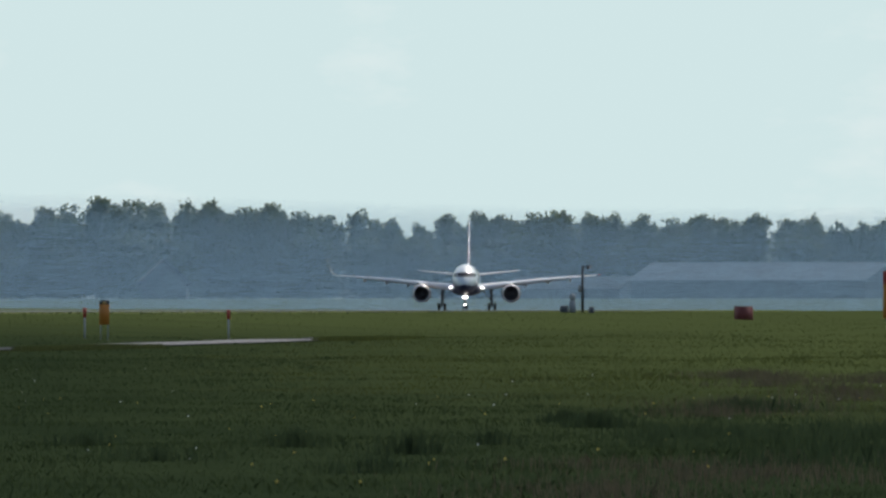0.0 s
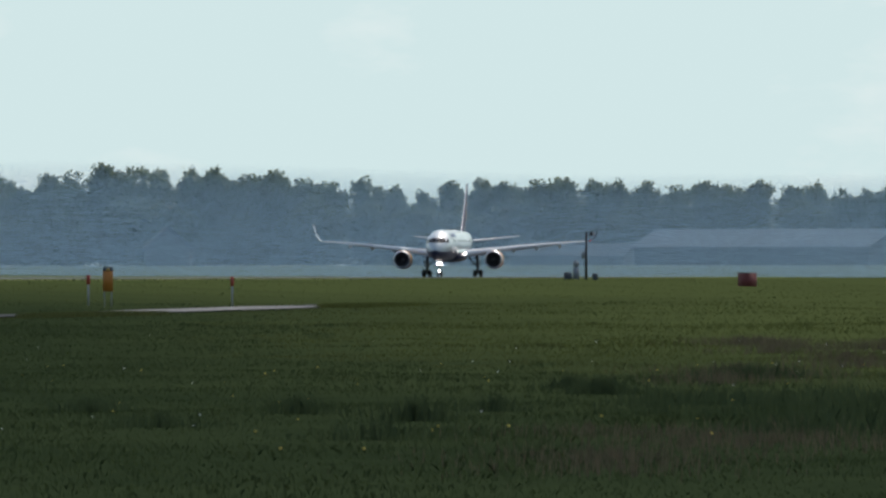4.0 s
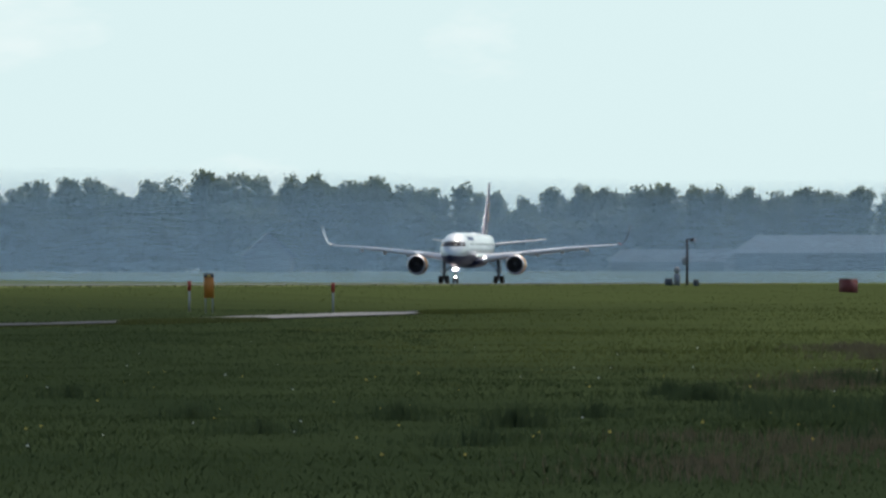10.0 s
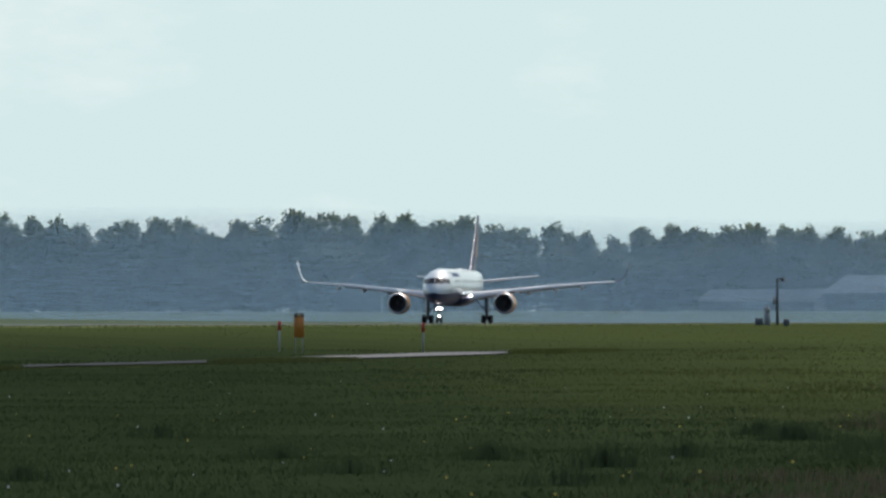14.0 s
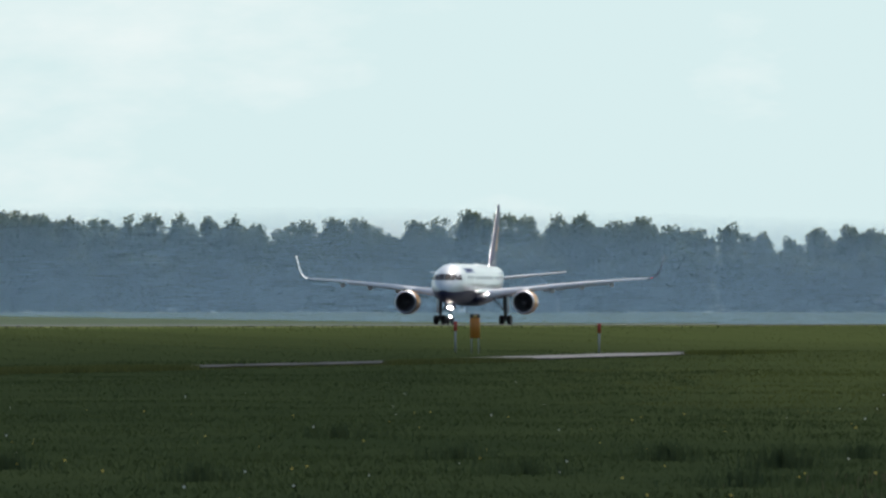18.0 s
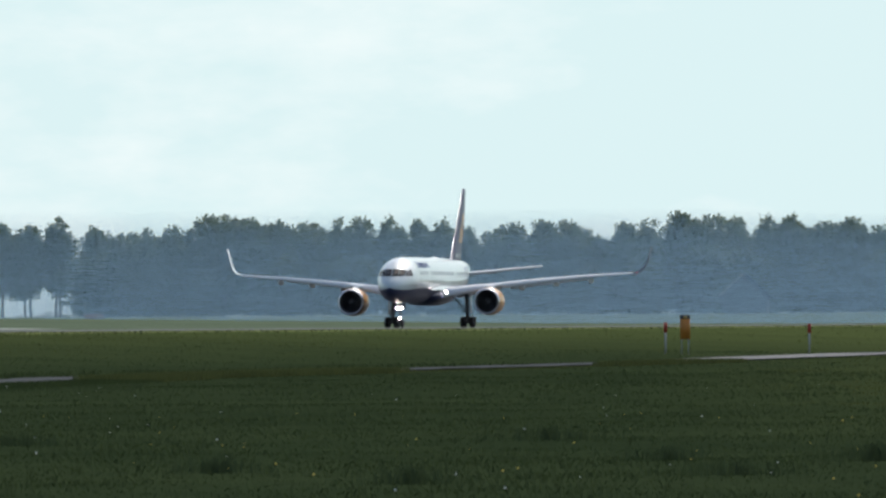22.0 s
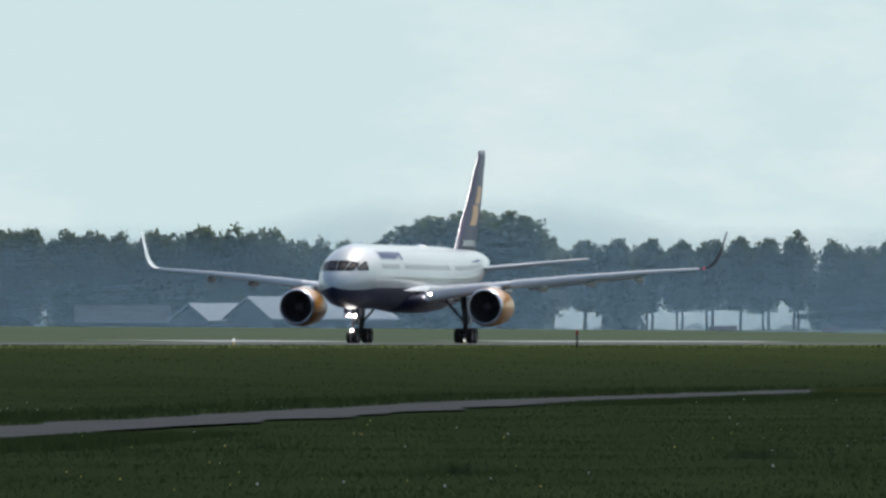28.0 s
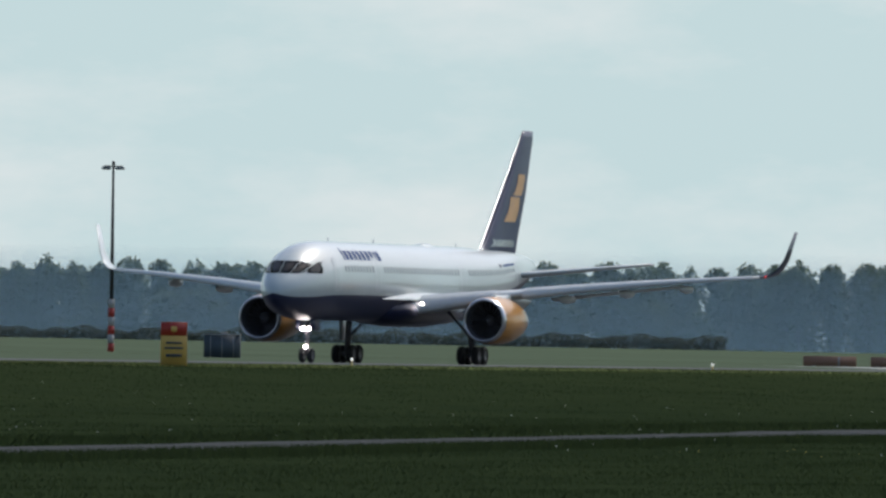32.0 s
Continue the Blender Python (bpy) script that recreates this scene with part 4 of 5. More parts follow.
M_DRY = leaf_mat("brown_seedhead_grass", (0.083, 0.077, 0.053), (0.122, 0.112, 0.075), (0.100, 0.090, 0.060), 0.3, 0.0)
M_FLOWER = mat("pale_flower_petals", (0.62, 0.60, 0.5), 0.7, vary=0.2)
M_YELLOW = mat("yellow_flower_petals", (0.55, 0.40, 0.06), 0.7, vary=0.2)


def blades(name, p, h, w, lean, material, label, category="grass", seed=1, kind="stuff"):
    """One mesh of bent grass blades that stand at the points p."""
    rng = np.random.default_rng(seed)
    n = len(p)
    a = (rng.random(n) - 0.5) * 2.6
    side = np.stack([np.cos(a), np.sin(a), np.zeros(n)], 1)
    b = rng.random(n) * 2 * np.pi
    out = np.stack([np.cos(b), np.sin(b), np.zeros(n)], 1) * (lean * h * (0.3 + rng.random(n)))[:, None]
    up = np.zeros((n, 3))
    up[:, 2] = h
    w2 = side * (w / 2)[:, None]
    low = p - np.array((0, 0, 0.03))
    mid = p + up * 0.55 + out * 0.35
    tip = p + up + out
    v = np.stack([low - w2, low + w2, mid + w2 * 0.8, tip, mid - w2 * 0.8], 1).reshape(-1, 3)
    me = bpy.data.meshes.new(name)
    i = np.arange(n) * 5
    f = np.stack([i, i + 1, i + 2, i + 3, i + 4], 1)
    me.vertices.add(n * 5)
    me.vertices.foreach_set("co", v.astype(np.float32).ravel())
    me.loops.add(n * 5)
    me.loops.foreach_set("vertex_index", f.astype(np.int32).ravel())
    me.polygons.add(n)
    me.polygons.foreach_set("loop_start", (np.arange(n) * 5).astype(np.int32))
    me.polygons.foreach_set("loop_total", np.full(n, 5, np.int32))
    me.update(calc_edges=True)
    me.materials.append(material)
    ob = new(name, me)
    return tagged(ob, label, category, kind=kind)


def scatter(n, a0, a1, d0, d1, seed):
    """Random places on the ground in a sector about the first standpoint, degrees left of north and metres."""
    rng = np.random.default_rng(seed)
    a = np.radians(a0 + (a1 - a0) * rng.random(n))
    d = np.sqrt(d0 ** 2 + (d1 ** 2 - d0 ** 2) * rng.random(n))
    x, y = -d * np.sin(a), d * np.cos(a)
    u = (x - RUN_X) * RC - y * RS
    v = (x - RUN_X) * RS + y * RC
    ru = np.interp(v, [q[0] for q in ROAD], [q[1] for q in ROAD])
    keep = (np.abs(u - ru) > 2.0 + 0.6 * rng.random(n)) & (u > 30)
    x, y, u, v, ru = x[keep], y[keep], u[keep], v[keep], ru[keep]
    z = np.array([ground_z(i, j) for i, j in zip(x.tolist(), y.tolist())])
    patch_noise = np.array([noise.noise((i * 0.15, j * 0.03, 7.0)) + 0.8 * noise.noise((i * 0.7, j * 0.1, 3.0)) for i, j in zip(x.tolist(), y.tolist())])
    return np.stack([x, y, z], 1), u, ru, patch_noise, v


def meadow():
    k = 0
    for count, a0, a1, d0, d1, w in ((110000, -40.0, 17.5, 4, 92, 0.008), (90000, -3.2, 17.5, 92, 160, 0.009), (90000, -3.2, 17.5, 160, 260, 0.014), (80000, -3.2, 16.5, 260, 420, 0.026), (50000, -3.2, 15.0, 420, 720, 0.05), (30000, -3.2, 12.0, 720, 1500, 0.11)):
        k += 1
        p, u, ru, q, v = scatter(count, a0, a1, d0, d1, k)
        rng = np.random.default_rng(k + 50)
        n = len(p)
        # the meadow is taller towards the east
        east = np.arctan2(p[:, 0], p[:, 1]) * 1000
        rough = np.clip((east + 35) / 50, 0.15, 1)
        # bank strip gets only dark blades, which stand in for its shade
        bank = (u < ru - 2.4) & (u > ru - 8) & (v < 520)
        h = 0.03 + 0.02 * rng.random(n) + 0.11 * rough * np.clip(q, 0, 1)
        h = np.where(bank, 0.12 + 0.06 * rng.random(n), h)
        h = np.where(u < 50, 0.07 + 0.05 * rng.random(n), np.clip(h, 0.04, 0.6))
        verge = u < 47
        if verge.any():
            blades("mown_grass", p[verge], h[verge], np.full(verge.sum(), w), 0.5, M_VERGE, "short mown yellow-green verge grass", seed=k)
        share = 0.02 + 1.3 * sward_yellow(p[:, 0], p[:, 1])
        light = (0.5 + 0.28 * q + 0.10 * (rng.random(n) - 0.5) < share) & ~verge & ~bank
        mid = ~light & ~verge & ~bank & (share > 0.36 + 0.25 * q)
        dark = ~light & ~verge & ~bank & ~mid
        for pick, material, label in ((dark, M_GRASS, "uneven dark green meadow grass"), (mid, M_MIDGRASS, "uneven green meadow grass"), (light, M_LIGHTGRASS, "uneven yellow-green meadow grass"), (bank & ~verge, M_GRASS, "rank grass on the roadside bank, kept dark for its shade")):
            if pick.any():
                blades("meadow_grass", p[pick], h[pick], w * (0.7 + 0.6 * rng.random(pick.sum())), 1.1, material, label, seed=k + 9)


meadow()


def roadside():
    """Rank grass on the near side of the service road, tall where it hides the road."""
    rng = np.random.default_rng(71)
    ps, hs, ws = [], [], []
    for v0, v1, n, tall in ((110, 205, 14000, 0.15), (205, 225, 2500, 0.09), (318, 385, 5400, 0.11), (385, 440, 12500, 0.22), (440, 500, 1800, 0.04), (500, 532, 6500, 0.2), (640, 660, 4000, 0.24), (660, 690, 3000, 0.18), (690, 718, 1200, 0.05)):
        v = v0 + (v1 - v0) * rng.random(n)
        u = np.interp(v, [q[0] for q in ROAD], [q[1] for q in ROAD]) + 2.0 + 3.0 * rng.random(n)
        p = np.array([from_runway(i, j) for i, j in zip(u.tolist(), v.tolist())])
        p[:, 2] = [ground_z(i, j) for i, j in p[:, :2].tolist()]
        ps.append(p)
        hs.append(tall * (0.8 + 0.35 * rng.random(n)))
        ws.append(0.008 + v * 0.00006)
    for part_of, material, label in ((slice(0, 3), M_GRASS, "rank dark grass along the service road"), (slice(3, 6), M_MIDGRASS, "rank green grass along the service road"), (slice(6, 12), M_LIGHTGRASS, "rank yellow-green grass along the service road")):
        blades("roadside_grass", np.concatenate(ps[part_of]), np.concatenate(hs[part_of]), np.concatenate(ws[part_of]), 0.4, material, label, seed=72)


roadside()


def tussocks(name, spots, material, label, category, seed):
    """All tussocks of one kind of weed: (thousandths of a radian, distance, blades, width, height, depth)."""
    rng = np.random.default_rng(seed)
    ps, hs, ws = [], [], []
    for m, dist, n, wide, tall, deep in spots:
        c = sight(m, dist)
        r = np.abs(rng.normal(size=n)) * 0.5
        a = rng.random(n) * 6.283
        p = np.stack([c.x + wide * 0.8 * r * np.cos(a), c.y + wide * 0.8 * r * np.sin(a) * deep, np.zeros(n)], 1)
        p[:, 2] = [ground_z(i, j) for i, j in p[:, :2].tolist()]
        ps.append(p)
        hs.append(0.62 * tall * (0.4 + 0.6 * rng.random(n)) * np.exp(-0.5 * r ** 2))
        ws.append(np.full(n, 0.007 + dist * 0.00003))
    return blades(name, np.concatenate(ps), np.concatenate(hs), np.concatenate(ws), 0.35, material, label, category, seed)


tussocks("sedge", ((-12.5, 146, 300, 1.0, 0.5, 1), (-2.8, 139, 300, 0.9, 0.6, 1), (10.3, 182, 420, 0.8, 0.42, 1), (13.2, 172, 600, 1.0, 0.5, 1), (25.5, 196, 700, 2.2, 0.55, 1), (-30, 150, 240, 1.2, 0.45, 1),
                   (-24, 133, 240, 1.3, 0.4, 1), (4.0, 150, 200, 0.9, 0.45, 1), (-52, 128, 240, 1.0, 0.45, 1), (-68, 140, 220, 1.0, 0.45, 1), (-6.0, 124, 240, 1.4, 0.45, 1), (-40, 176, 260, 1.6, 0.4, 1),
                   (-84, 170, 240, 1.4, 0.35, 1), (-110, 150, 240, 1.3, 0.35, 1)), M_SEDGE, "dark green tussocks of tall sedge", "weeds", 3)
rng = random.Random(300)
tussocks("reeds", [(rng.uniform(16, 44), rng.uniform(120, 165), 170, 1.8, rng.uniform(0.35, 0.65), 3.0) for _ in range(22)], M_SEDGE, "tall dark reeds at the wet edge", "reeds", 4)
tussocks("seeding_grass", [(rng.uniform(8, 46), rng.uniform(102, 150), 130, 2.6, 0.3, 3.0) for _ in range(17)] + [(rng.uniform(20, 44), rng.uniform(190, 320), 320, 3.0, 0.42, 3.0) for _ in range(12)] , M_DRY, "pale reddish brown seeding grass", "grass", 5)


def flowers(name, n, material, label, seed, a0, a1, d0, d1):
    p, u, ru, q, v = scatter(n, a0, a1, d0, d1, seed)
    rng = np.random.default_rng(seed)
    vs, fs = [], []
    for x, y, z in p[q > -0.25].tolist():
        z += rng.uniform(0.05, 0.15)
        r = rng.uniform(0.006, 0.02)
        b = len(vs)
        vs += [(x - r, y, z), (x, y - r, z - r * 0.6), (x + r, y, z), (x, y + r, z + r * 0.6), (x, y, z + r), (x, y, z - r)]
        fs += [(b, b + 1, b + 4), (b + 1, b + 2, b + 4), (b + 2, b + 3, b + 4), (b + 3, b, b + 4), (b, b + 5, b + 1), (b + 1, b + 5, b + 2), (b + 2, b + 5, b + 3), (b + 3, b + 5, b)]
    me = bpy.data.meshes.new(name)
    me.from_pydata(vs, [], fs)
    me.materials.append(material)
    tagged(new(name, me), label, "flowers", kind="stuff")


flowers("white_flowers", 231, M_FLOWER, "scattered small white meadow flowers", 31, -3, 16, 110, 320)
flowers("yellow_flowers", 143, M_YELLOW, "scattered small yellow meadow flowers", 32, -3, 9, 108, 230)


BARRIERS = [(-155.6, 888.7, 4.4), (-150.9, 889.3, 2.7), (-167.4, 1911.0, 4.5), (-149.8, 1911.0, 3.1)]
LAMP, CONT = (-197.8, 810.5), (-169.9, 729.6)
HEDGE = [-256.6, -186.0]
# ---------- things along the runway ----------
M_ORANGE = mat("orange_sign_paint", (0.50, 0.19, 0.03), 0.55, vary=0.15, scale=2)
M_SIGNRED = mat("red_sign_paint", (0.36, 0.03, 0.02), 0.5, vary=0.15, scale=2)
M_DULLRED = mat("dull_dark_red_paint", (0.16, 0.035, 0.03), 0.7, vary=0.2, scale=2)
M_YSIGN = mat("faded_yellow_sign_paint", (0.62, 0.40, 0.11), 0.55, vary=0.12, scale=2)
M_POLE = mat("dark_steel_pole", (0.035, 0.037, 0.04), 0.5, 0.4, vary=0.2)
M_GREYBOX = mat("grey_cabinet_paint", (0.22, 0.24, 0.25), 0.6, vary=0.15)
M_DARKBOX = mat("dark_cabinet_paint", (0.05, 0.065, 0.08), 0.6, vary=0.2)
M_BARRIER = mat("dull_orange_barrier", (0.26, 0.14, 0.09), 0.65, vary=0.2, scale=1.5)
M_POSTWHITE = mat("dirty_white_post", (0.34, 0.34, 0.33), 0.6, vary=0.2)
M_ROOF = mat("pale_corrugated_roof", (0.40, 0.44, 0.46), 0.8, vary=0.15, scale=0.15, spec=0.1)
M_HROOF = mat("blue_grey_metal_roof", (0.095, 0.118, 0.136), 0.85, vary=0.1, scale=0.1, spec=0.05)
M_WALL = mat("blue_grey_cladding", (0.07, 0.085, 0.10), 0.7, vary=0.12, scale=0.2)
M_BROWNROOF = mat("brown_grey_tiles", (0.06, 0.068, 0.074), 0.85, vary=0.15, scale=0.3, spec=0.05)
# haze is put into the hedge's leaf colour, paler and greyer than the bushes
M_HEDGE = leaf_mat("hazed_hedge_leaves", (0.095, 0.12, 0.11), (0.11, 0.135, 0.12), (0.12, 0.15, 0.13))


def facing(p, turn=0.0):
    return Matrix.LocRotScale(p, Euler((0, 0, radians(turn))), None)


def marker_post(m, dist):
    t = thing("marker_post", "slim white marker post with a red top", "post", "marker posts by the road", at=facing(sight(m, dist)))
    part("post", box(bmesh.new(), -0.05, 0.05, -0.05, 0.05, -0.1, 1.15, 0.01), M_POSTWHITE, t)
    part("red_top", box(bmesh.new(), -0.09, 0.09, -0.06, 0.06, 1.12, 1.66, 0.02), M_SIGNRED, t, "red painted top")


marker_post(-30.15, 637)
marker_post(-18.05, 647)


def board_sign(name, label, p, turn, w, h, lift, cap, face, bars, cap_mat):
    t = thing(name, label, "sign", at=facing(p, turn))
    for x in (-w * 0.36, w * 0.36):
        part("leg", box(bmesh.new(), x - 0.03, x + 0.03, -0.03, 0.03, -0.15, lift + h * 0.5, 0.005), M_POSTWHITE, t)
    b = part("panel", box(bmesh.new(), -w / 2, w / 2, -0.05, 0.05, lift, lift + h, 0.015), face, t)
    part("header", box(bmesh.new(), -w / 2 + 0.004, w / 2 - 0.004, -0.062, -0.048, lift + h * (1 - cap), lift + h - 0.004), cap_mat, b, "darker header panel")
    for z, c, ww in bars:
        part("text_bar", box(bmesh.new(), -w * ww / 2, w * ww / 2, -0.068, -0.052, lift + h * z, lift + h * (z + c)), M_DARKBOX if z < 1 - cap else M_YSIGN, b, "plain bar of unreadable writing")
    return t


board_sign("taxiway_sign", "upright orange sign board on short legs in grass", sight(-28.5, 627), 2, 0.52, 1.28, 0.82, 0.16, M_ORANGE, ((0.86, 0.08, 0.4),), M_DARKBOX)
board_sign("information_sign", "orange sign board with a dark red header", sight(38.2, 905), -4, 2.1, 3.6, 0.9, 0.28, M_ORANGE, (), M_SIGNRED)
board_sign("warning_sign", "red and yellow warning board beside the runway", Vector((-90.4, 383.5, ground_z(-90.4, 383.5))), 13, 1.06, 1.76, 0.02, 0.31, M_YSIGN, ((0.78, 0.12, 0.22), (0.5, 0.05, 0.6), (0.38, 0.05, 0.7), (0.2, 0.07, 0.6)), M_SIGNRED)

# stub post
t = thing("short_post", "short dark post with a red tip", "post", at=facing(Vector((-63.3, 633.0, ground_z(-63.3, 633)))))
part("post", tube(bmesh.new(), (0, 0, -0.1), (0, 0, 0.68), 0.055), M_POLE, t)
part("tip", tube(bmesh.new(), (0, 0, 0.68), (0, 0, 0.92), 0.07), M_SIGNRED, t, "dull red tip")

# red equipment box
t = thing("equipment_box", "red and grey equipment box standing in the grass", "box", at=facing(sight(25.3, 1281), 38))
part("cabinet", box(bmesh.new(), -0.75, 0.75, -0.7, 0.7, -0.2, 1.42, 0.03), M_DULLRED, t)
part("end_panel", box(bmesh.new(), 0.752, 0.79, -0.68, 0.68, 0.0, 1.4, 0.01), M_POSTWHITE, t, "pale grey end panel")
part("lid", box(bmesh.new(), -0.8, 0.82, -0.75, 0.75, 1.42, 1.5, 0.02), M_GREYBOX, t)

# instrument mast with its cabinets
t = thing("instrument_mast", "thin dark mast with a camera head and side box", "mast", at=facing(sight(11.75, 1327), 4))
part("pole", tube(bmesh.new(), (0, 0, -0.2), (0, 0, 5.25), 0.16, 0.12), M_POLE, t)
part("arm", box(bmesh.new(), -0.05, 0.9, -0.05, 0.05, 5.1, 5.22, 0.01), M_POLE, t)
part("head", box(bmesh.new(), 0.45, 1.0, -0.2, 0.25, 4.85, 5.3, 0.04), M_POLE, t, "dark instrument head")
part("lens_face", box(bmesh.new(), 0.72, 0.98, -0.23, -0.19, 4.9, 5.25, 0.01), M_POSTWHITE, t, "white front plate")
part("side_box", box(bmesh.new(), -0.5, -0.12, -0.15, 0.15, 2.3, 3.1, 0.03), M_GREYBOX, t, "grey side box")
for m, h, w, g in ((10.2, 0.78, 0.85, M_DARKBOX), (12.5, 0.72, 0.6, M_DARKBOX)):
    t = thing("small_cabinet", "small dark cabinet on the grass", "cabinet", "cabinets by the mast", at=facing(sight(m, 1318), 3))
    part("body", box(bmesh.new(), -w / 2, w / 2, -0.3, 0.3, -0.15, h * 0.9, 0.04), g, t)
    part("lid", box(bmesh.new(), -w / 2 - 0.03, w / 2 + 0.03, -0.33, 0.33, h * 0.9, h, 0.03), M_GREYBOX, t)
t = thing("instrument_cabinet", "tall grey cabinet with a rounded antenna", "cabinet", at=facing(sight(10.9, 1320), 3))
part("body", box(bmesh.new(), -0.33, 0.33, -0.3, 0.3, -0.15, 1.3, 0.04), M_GREYBOX, t)
part("antenna", lathe(bmesh.new(), [(1.3, 0.08), (1.5, 0.3), (1.8, 0.34), (2.05, 0.2), (2.15, 0.02)], (0, 0, 0), 12, "z"), M_GREYBOX, t)

# edge lights
def edge_light(u, v):
    p = from_runway(u, v)
    p.z = ground_z(p.x, p.y)
    t = thing("runway_light", "small white elevated runway edge light", "light", "runway edge lights", at=facing(p))
    part("stem", tube(bmesh.new(), (0, 0, -0.05), (0, 0, 0.26), 0.04, 0.03, 8), M_YSIGN, t)
    part("lamp", lathe(bmesh.new(), [(0.24, 0.05), (0.28, 0.07), (0.34, 0.065), (0.38, 0.02)], (0, 0, 0), 10, "z"), M_EDGE, t, "lit clear lamp globe")


M_EDGE = glow("edge_lamp", (1.0, 0.97, 0.9), 0.6)
for i in range(-2, 4):
    edge_light(30.5, 515 + 56.8 * i)

# barrier blocks beyond the runway
def barrier(x, y, w, turn):
    p = Vector((x, y, ground_z(x, y)))
    t = thing("barrier_block", "low dull orange barrier block beyond the runway", "barrier", "barrier blocks", at=facing(p, turn))
    b = part("block", box(bmesh.new(), -w / 2, w / 2, -0.3, 0.3, -0.1, 0.86, 0.05), M_BARRIER, t)
    part("stripe", box(bmesh.new(), w * 0.17 - 0.07, w * 0.17 + 0.07, -0.315, -0.29, 0.05, 0.82), M_POSTWHITE, b, "white end stripe")
    for k in (-0.3, 0.3):
        part("foot", box(bmesh.new(), w * k - 0.15, w * k + 0.15, -0.42, 0.42, -0.12, 0.08, 0.02), M_GREYBOX, t)


for x, y, w in BARRIERS:
    barrier(x, y, w, 10)

# light mast and container near the far taxiway
def light_mast(x, y, h):
    t = thing("light_mast", "tall floodlight mast with a red and white base", "mast", at=facing(Vector((x, y, ground_z(x, y)))))
    part("pole", tube(bmesh.new(), (0, 0, 4.0), (0, 0, h), 0.16, 0.09, 12), M_POLE, t)
    for k in range(6):
        part("band", tube(bmesh.new(), (0, 0, k * 0.68), (0, 0, k * 0.68 + 0.68), 0.26, 0.25, 12), M_SIGNRED if k % 2 == 0 else M_POSTWHITE, t, "red band" if k % 2 == 0 else "white band")
    part("crossbar", tube(bmesh.new(), (-0.75, 0, h - 0.15), (0.75, 0, h - 0.15), 0.05), M_POLE, t)
    part("top_light", lathe(bmesh.new(), [(h, 0.14), (h + 0.15, 0.14), (h + 0.28, 0.02)], (0, 0, 0), 10, "z"), M_POLE, t)
    for x0 in (-0.72, -0.38, 0.38, 0.72):
        part("floodlight", box(bmesh.new(), x0 - 0.17, x0 + 0.17, -0.28, 0.2, h - 0.42, h - 0.2, 0.05), M_GREYBOX, t)


light_mast(LAMP[0], LAMP[1], 14.5)
t = thing("dark_container", "dark blue-grey equipment container beside the taxiway", "container", at=facing(Vector((CONT[0], CONT[1], ground_z(*CONT))), 12))
part("body", box(bmesh.new(), -1.27, 1.27, -1.1, 1.1, -0.1, 1.6, 0.04), M_DARKBOX, t)
part("roof", box(bmesh.new(), -1.32, 1.32, -1.15, 1.15, 1.6, 1.7, 0.02), M_GREYBOX, t)
part("beacon", box(bmesh.new(), -0.15, 0.35, -0.2, 0.2, 1.7, 1.84, 0.03), M_POSTWHITE, t, "white roof beacon")
for k in (-0.8, 0.0, 0.8):
    part("rib", box(bmesh.new(), k - 0.03, k + 0.03, -1.13, -1.09, 0.05, 1.5), M_GREYBOX, t)

# ---------- far buildings ----------
M_HALLWALL = mat("grey_green_cladding", (0.04, 0.048, 0.056), 0.7, vary=0.1, scale=0.2)
M_LOWROOF = mat("weathered_fibre_roof", (0.05, 0.06, 0.068), 0.85, vary=0.1, scale=0.2, spec=0.05)
M_HOUSEWALL = mat("grey_render", (0.09, 0.10, 0.11), 0.8, vary=0.1, scale=0.3)
M_SLATE = mat("dark_slate_tiles", (0.035, 0.042, 0.05), 0.9, vary=0.12, scale=0.3, spec=0.0)


def hall(name, label, m, dist, length, width, eave, ridge, turn, roof, wall, ribs=8, gate=None):
    """A gabled hall; local x along the ridge."""
    p = sight(m, dist)
    t = thing(name, label, "building", "far farm buildings", at=facing(p, turn))
    l, w = length / 2, width / 2
    bm = bmesh.new()
    loft(bm, [[(x, -w, -1), (x, -w, eave), (x, 0, ridge - 0.1), (x, w, eave), (x, w, -1)] for x in (-l, l)], closed=True, cap0=True, cap1=True)
    part("wall", bm, wall, t, smooth=False)
    rf = []
    for s in (-1, 1):
        bm = bmesh.new()
        k = (ridge - eave) / w
        pts = [(0.0, ridge), (s * (w + 0.6), eave - 0.6 * k)]
        loft(bm, [[(x, pts[0][0], pts[0][1]), (x, pts[1][0], pts[1][1]), (x, pts[1][0], pts[1][1] + 0.22), (x, pts[0][0], pts[0][1] + 0.22)] for x in (-l - 0.5, l + 0.5)], cap0=True, cap1=True)
        rf.append(part("roof", bm, roof, t, smooth=False))
    for i in range(ribs):
        x = -l + length * (i + 0.5) / ribs
        part("skylight" if i % 2 else "rib", box(bmesh.new(), x - 0.12, x + 0.12, -w - 0.55, -w - 0.5, 0, eave - 0.9), wall, t, smooth=False)
    part("gate", box(bmesh.new(), -l - 0.05, -l, -w * 0.3, w * 0.3, -0.5, eave * 0.8), gate or M_HALLWALL, t, "grey sliding gate", False)
    part("gate", box(bmesh.new(), l, l + 0.05, -w * 0.3, w * 0.3, -0.5, eave * 0.8), gate or M_HALLWALL, t, "grey sliding gate", False)
    return t


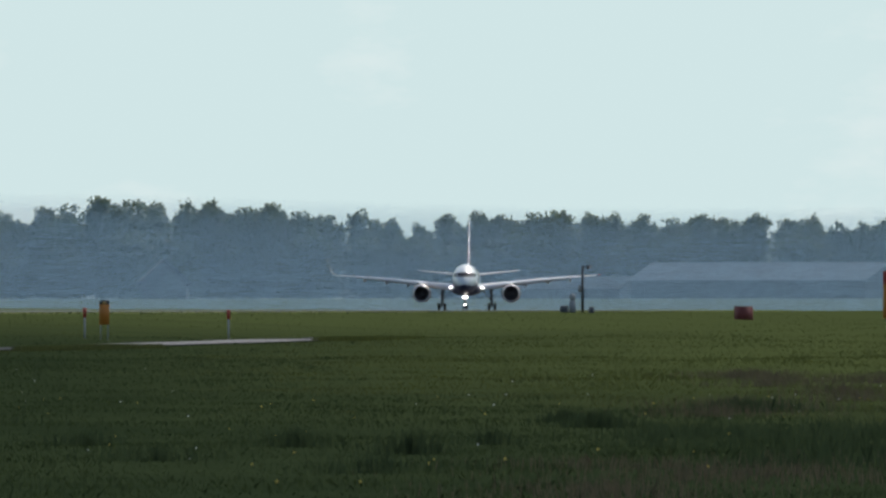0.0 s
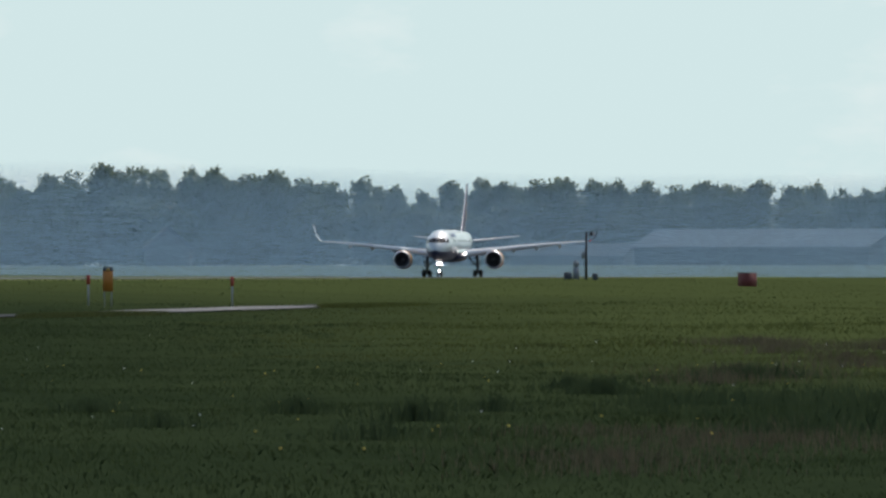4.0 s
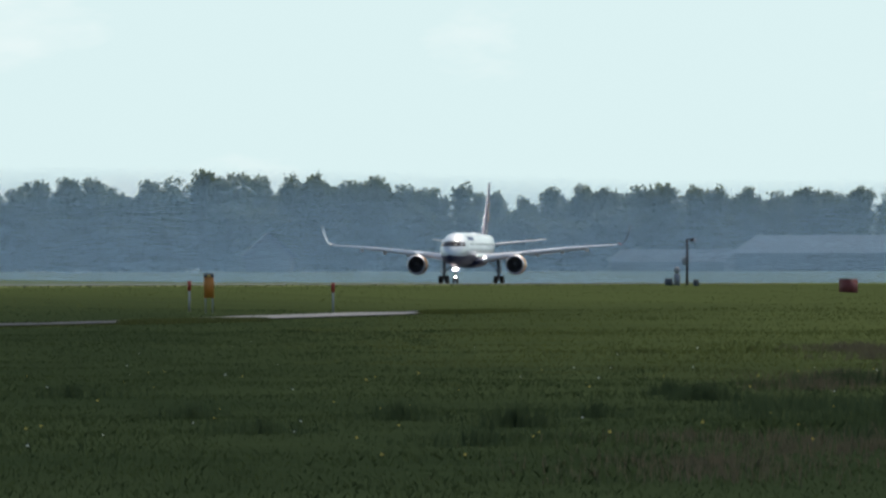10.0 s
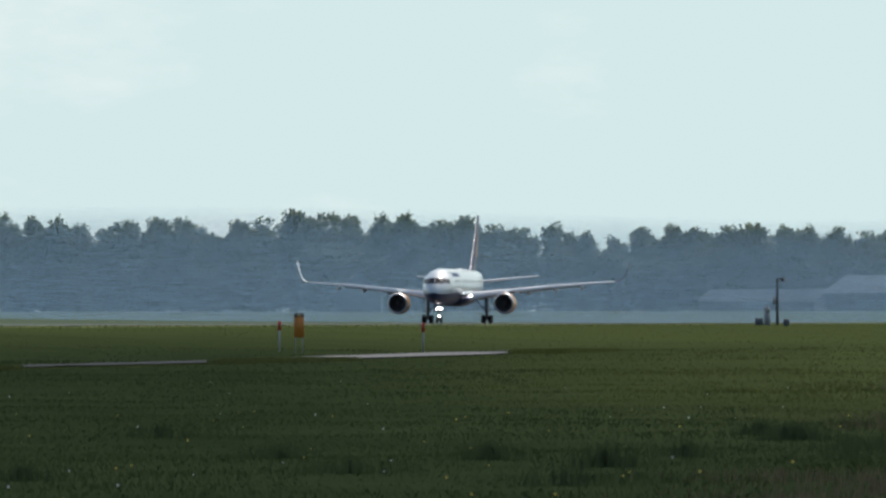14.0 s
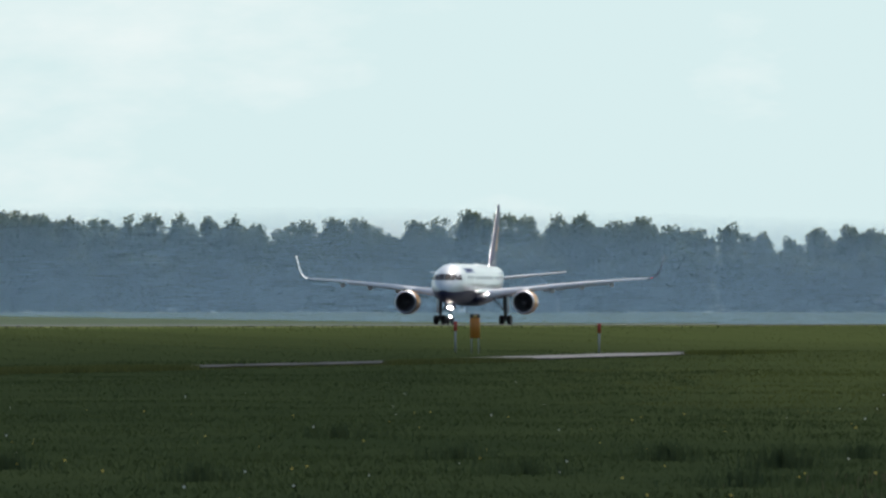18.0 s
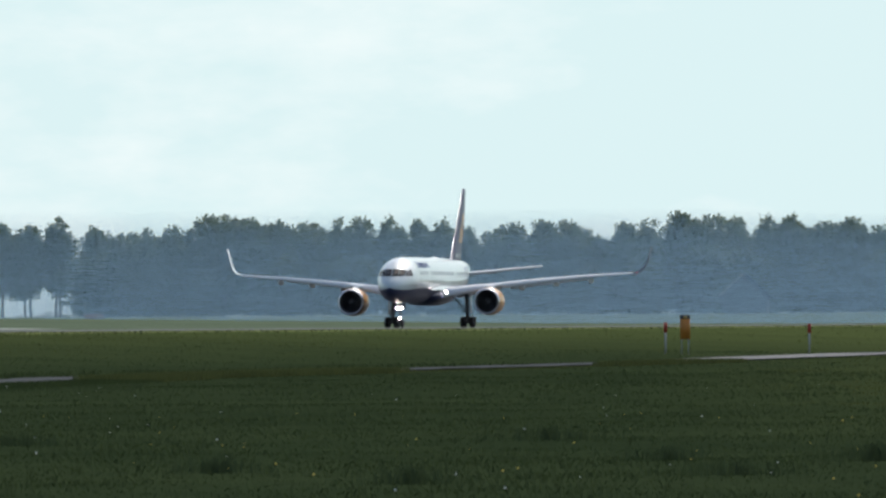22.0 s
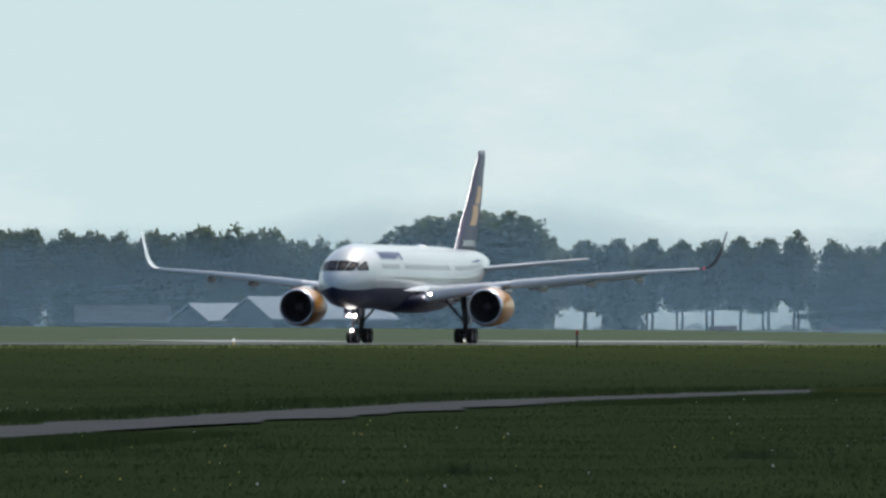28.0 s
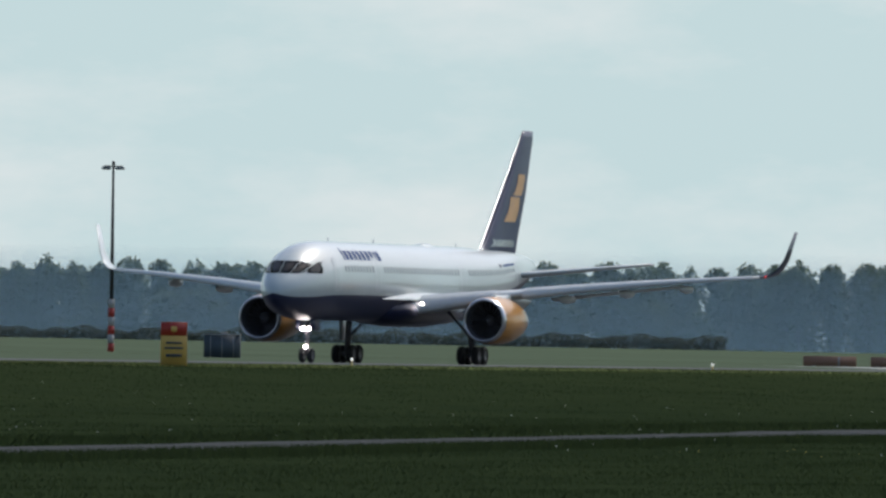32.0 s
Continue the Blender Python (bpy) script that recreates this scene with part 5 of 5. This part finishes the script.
hall("large_hall", "long blue-grey hall with a pale metal roof", 27.6, 2160, 47, 20, 3.3, 6.4, -27, M_HROOF, M_HALLWALL)
hall("low_hall", "low grey hall before the wood", 11.0, 2190, 22, 12, 1.8, 3.9, -20, M_LOWROOF, M_HALLWALL)
house = hall("farm_house", "grey gabled farmhouse with a white bargeboard", -23.4, 2200, 9.5, 8.3, 3.3, 7.1, 88, M_SLATE, M_HOUSEWALL, ribs=0, gate=M_HOUSEWALL)
bm = bmesh.new()
loft(bm, [[(-5.28, y, z + d) for y, z, d in ((4.75, 2.95, 0.0), (4.75, 2.95, 0.34), (0.0, 7.1, 0.46), (0.0, 7.1, 0.1))] if x == 0 else [(-5.38, y, z + d) for y, z, d in ((4.75, 2.95, 0.0), (4.75, 2.95, 0.34), (0.0, 7.1, 0.46), (0.0, 7.1, 0.1))] for x in (0, 1)], cap0=True, cap1=True)
part("bargeboard", bm, M_POSTWHITE, house, "white painted bargeboard", False)
hall("barn", "barn with pale roof and dark gable end", -122.1, 2050, 24, 17, 1.9, 5.5, 35, M_ROOF, M_WALL)
hall("barn", "smaller barn with pale roof and dark gable end", -127.5, 2075, 22, 14, 1.6, 4.4, 35, M_ROOF, M_WALL)
hall("long_shed", "long low brown-grey shed beside the barns", -137.9, 2085, 16, 12, 1.2, 4.0, 8, M_BROWNROOF, M_WALL)


# clipped hedge beyond the taxiway
def hedge(m0, m1, dist, tall):
    rng = np.random.default_rng(8)
    n = 30000
    m = m0 + (m1 - m0) * rng.random(n)
    c = np.array([sight(float(a), dist) for a in m])
    c[:, 1] += rng.normal(size=n) * 0.5
    lump = 1 + 0.12 * np.sin(m * 0.9) + 0.08 * np.sin(m * 2.3)
    c[:, 2] += rng.random(n) * tall * lump
    a = rng.normal(size=(n, 3))
    b = np.cross(a, rng.normal(size=(n, 3)))
    a *= (0.17 / np.linalg.norm(a, axis=1))[:, None]
    b *= (0.13 / np.linalg.norm(b, axis=1))[:, None]
    v = np.stack([c - a, c + b, c + a, c - b], 1).reshape(-1, 3)
    me = bpy.data.meshes.new("hedge")
    me.from_pydata(v.tolist(), [], np.arange(n * 4).reshape(-1, 4).tolist())
    me.materials.append(M_HEDGE)
    tagged(new("hedge", me), "low dark hedge beyond the airfield grass", "hedge", kind="stuff")


hedge(HEDGE[0], HEDGE[1], 1880, 2.7)


def motions():
    walk(airliner, AIRLINER_ROWS)


motions()
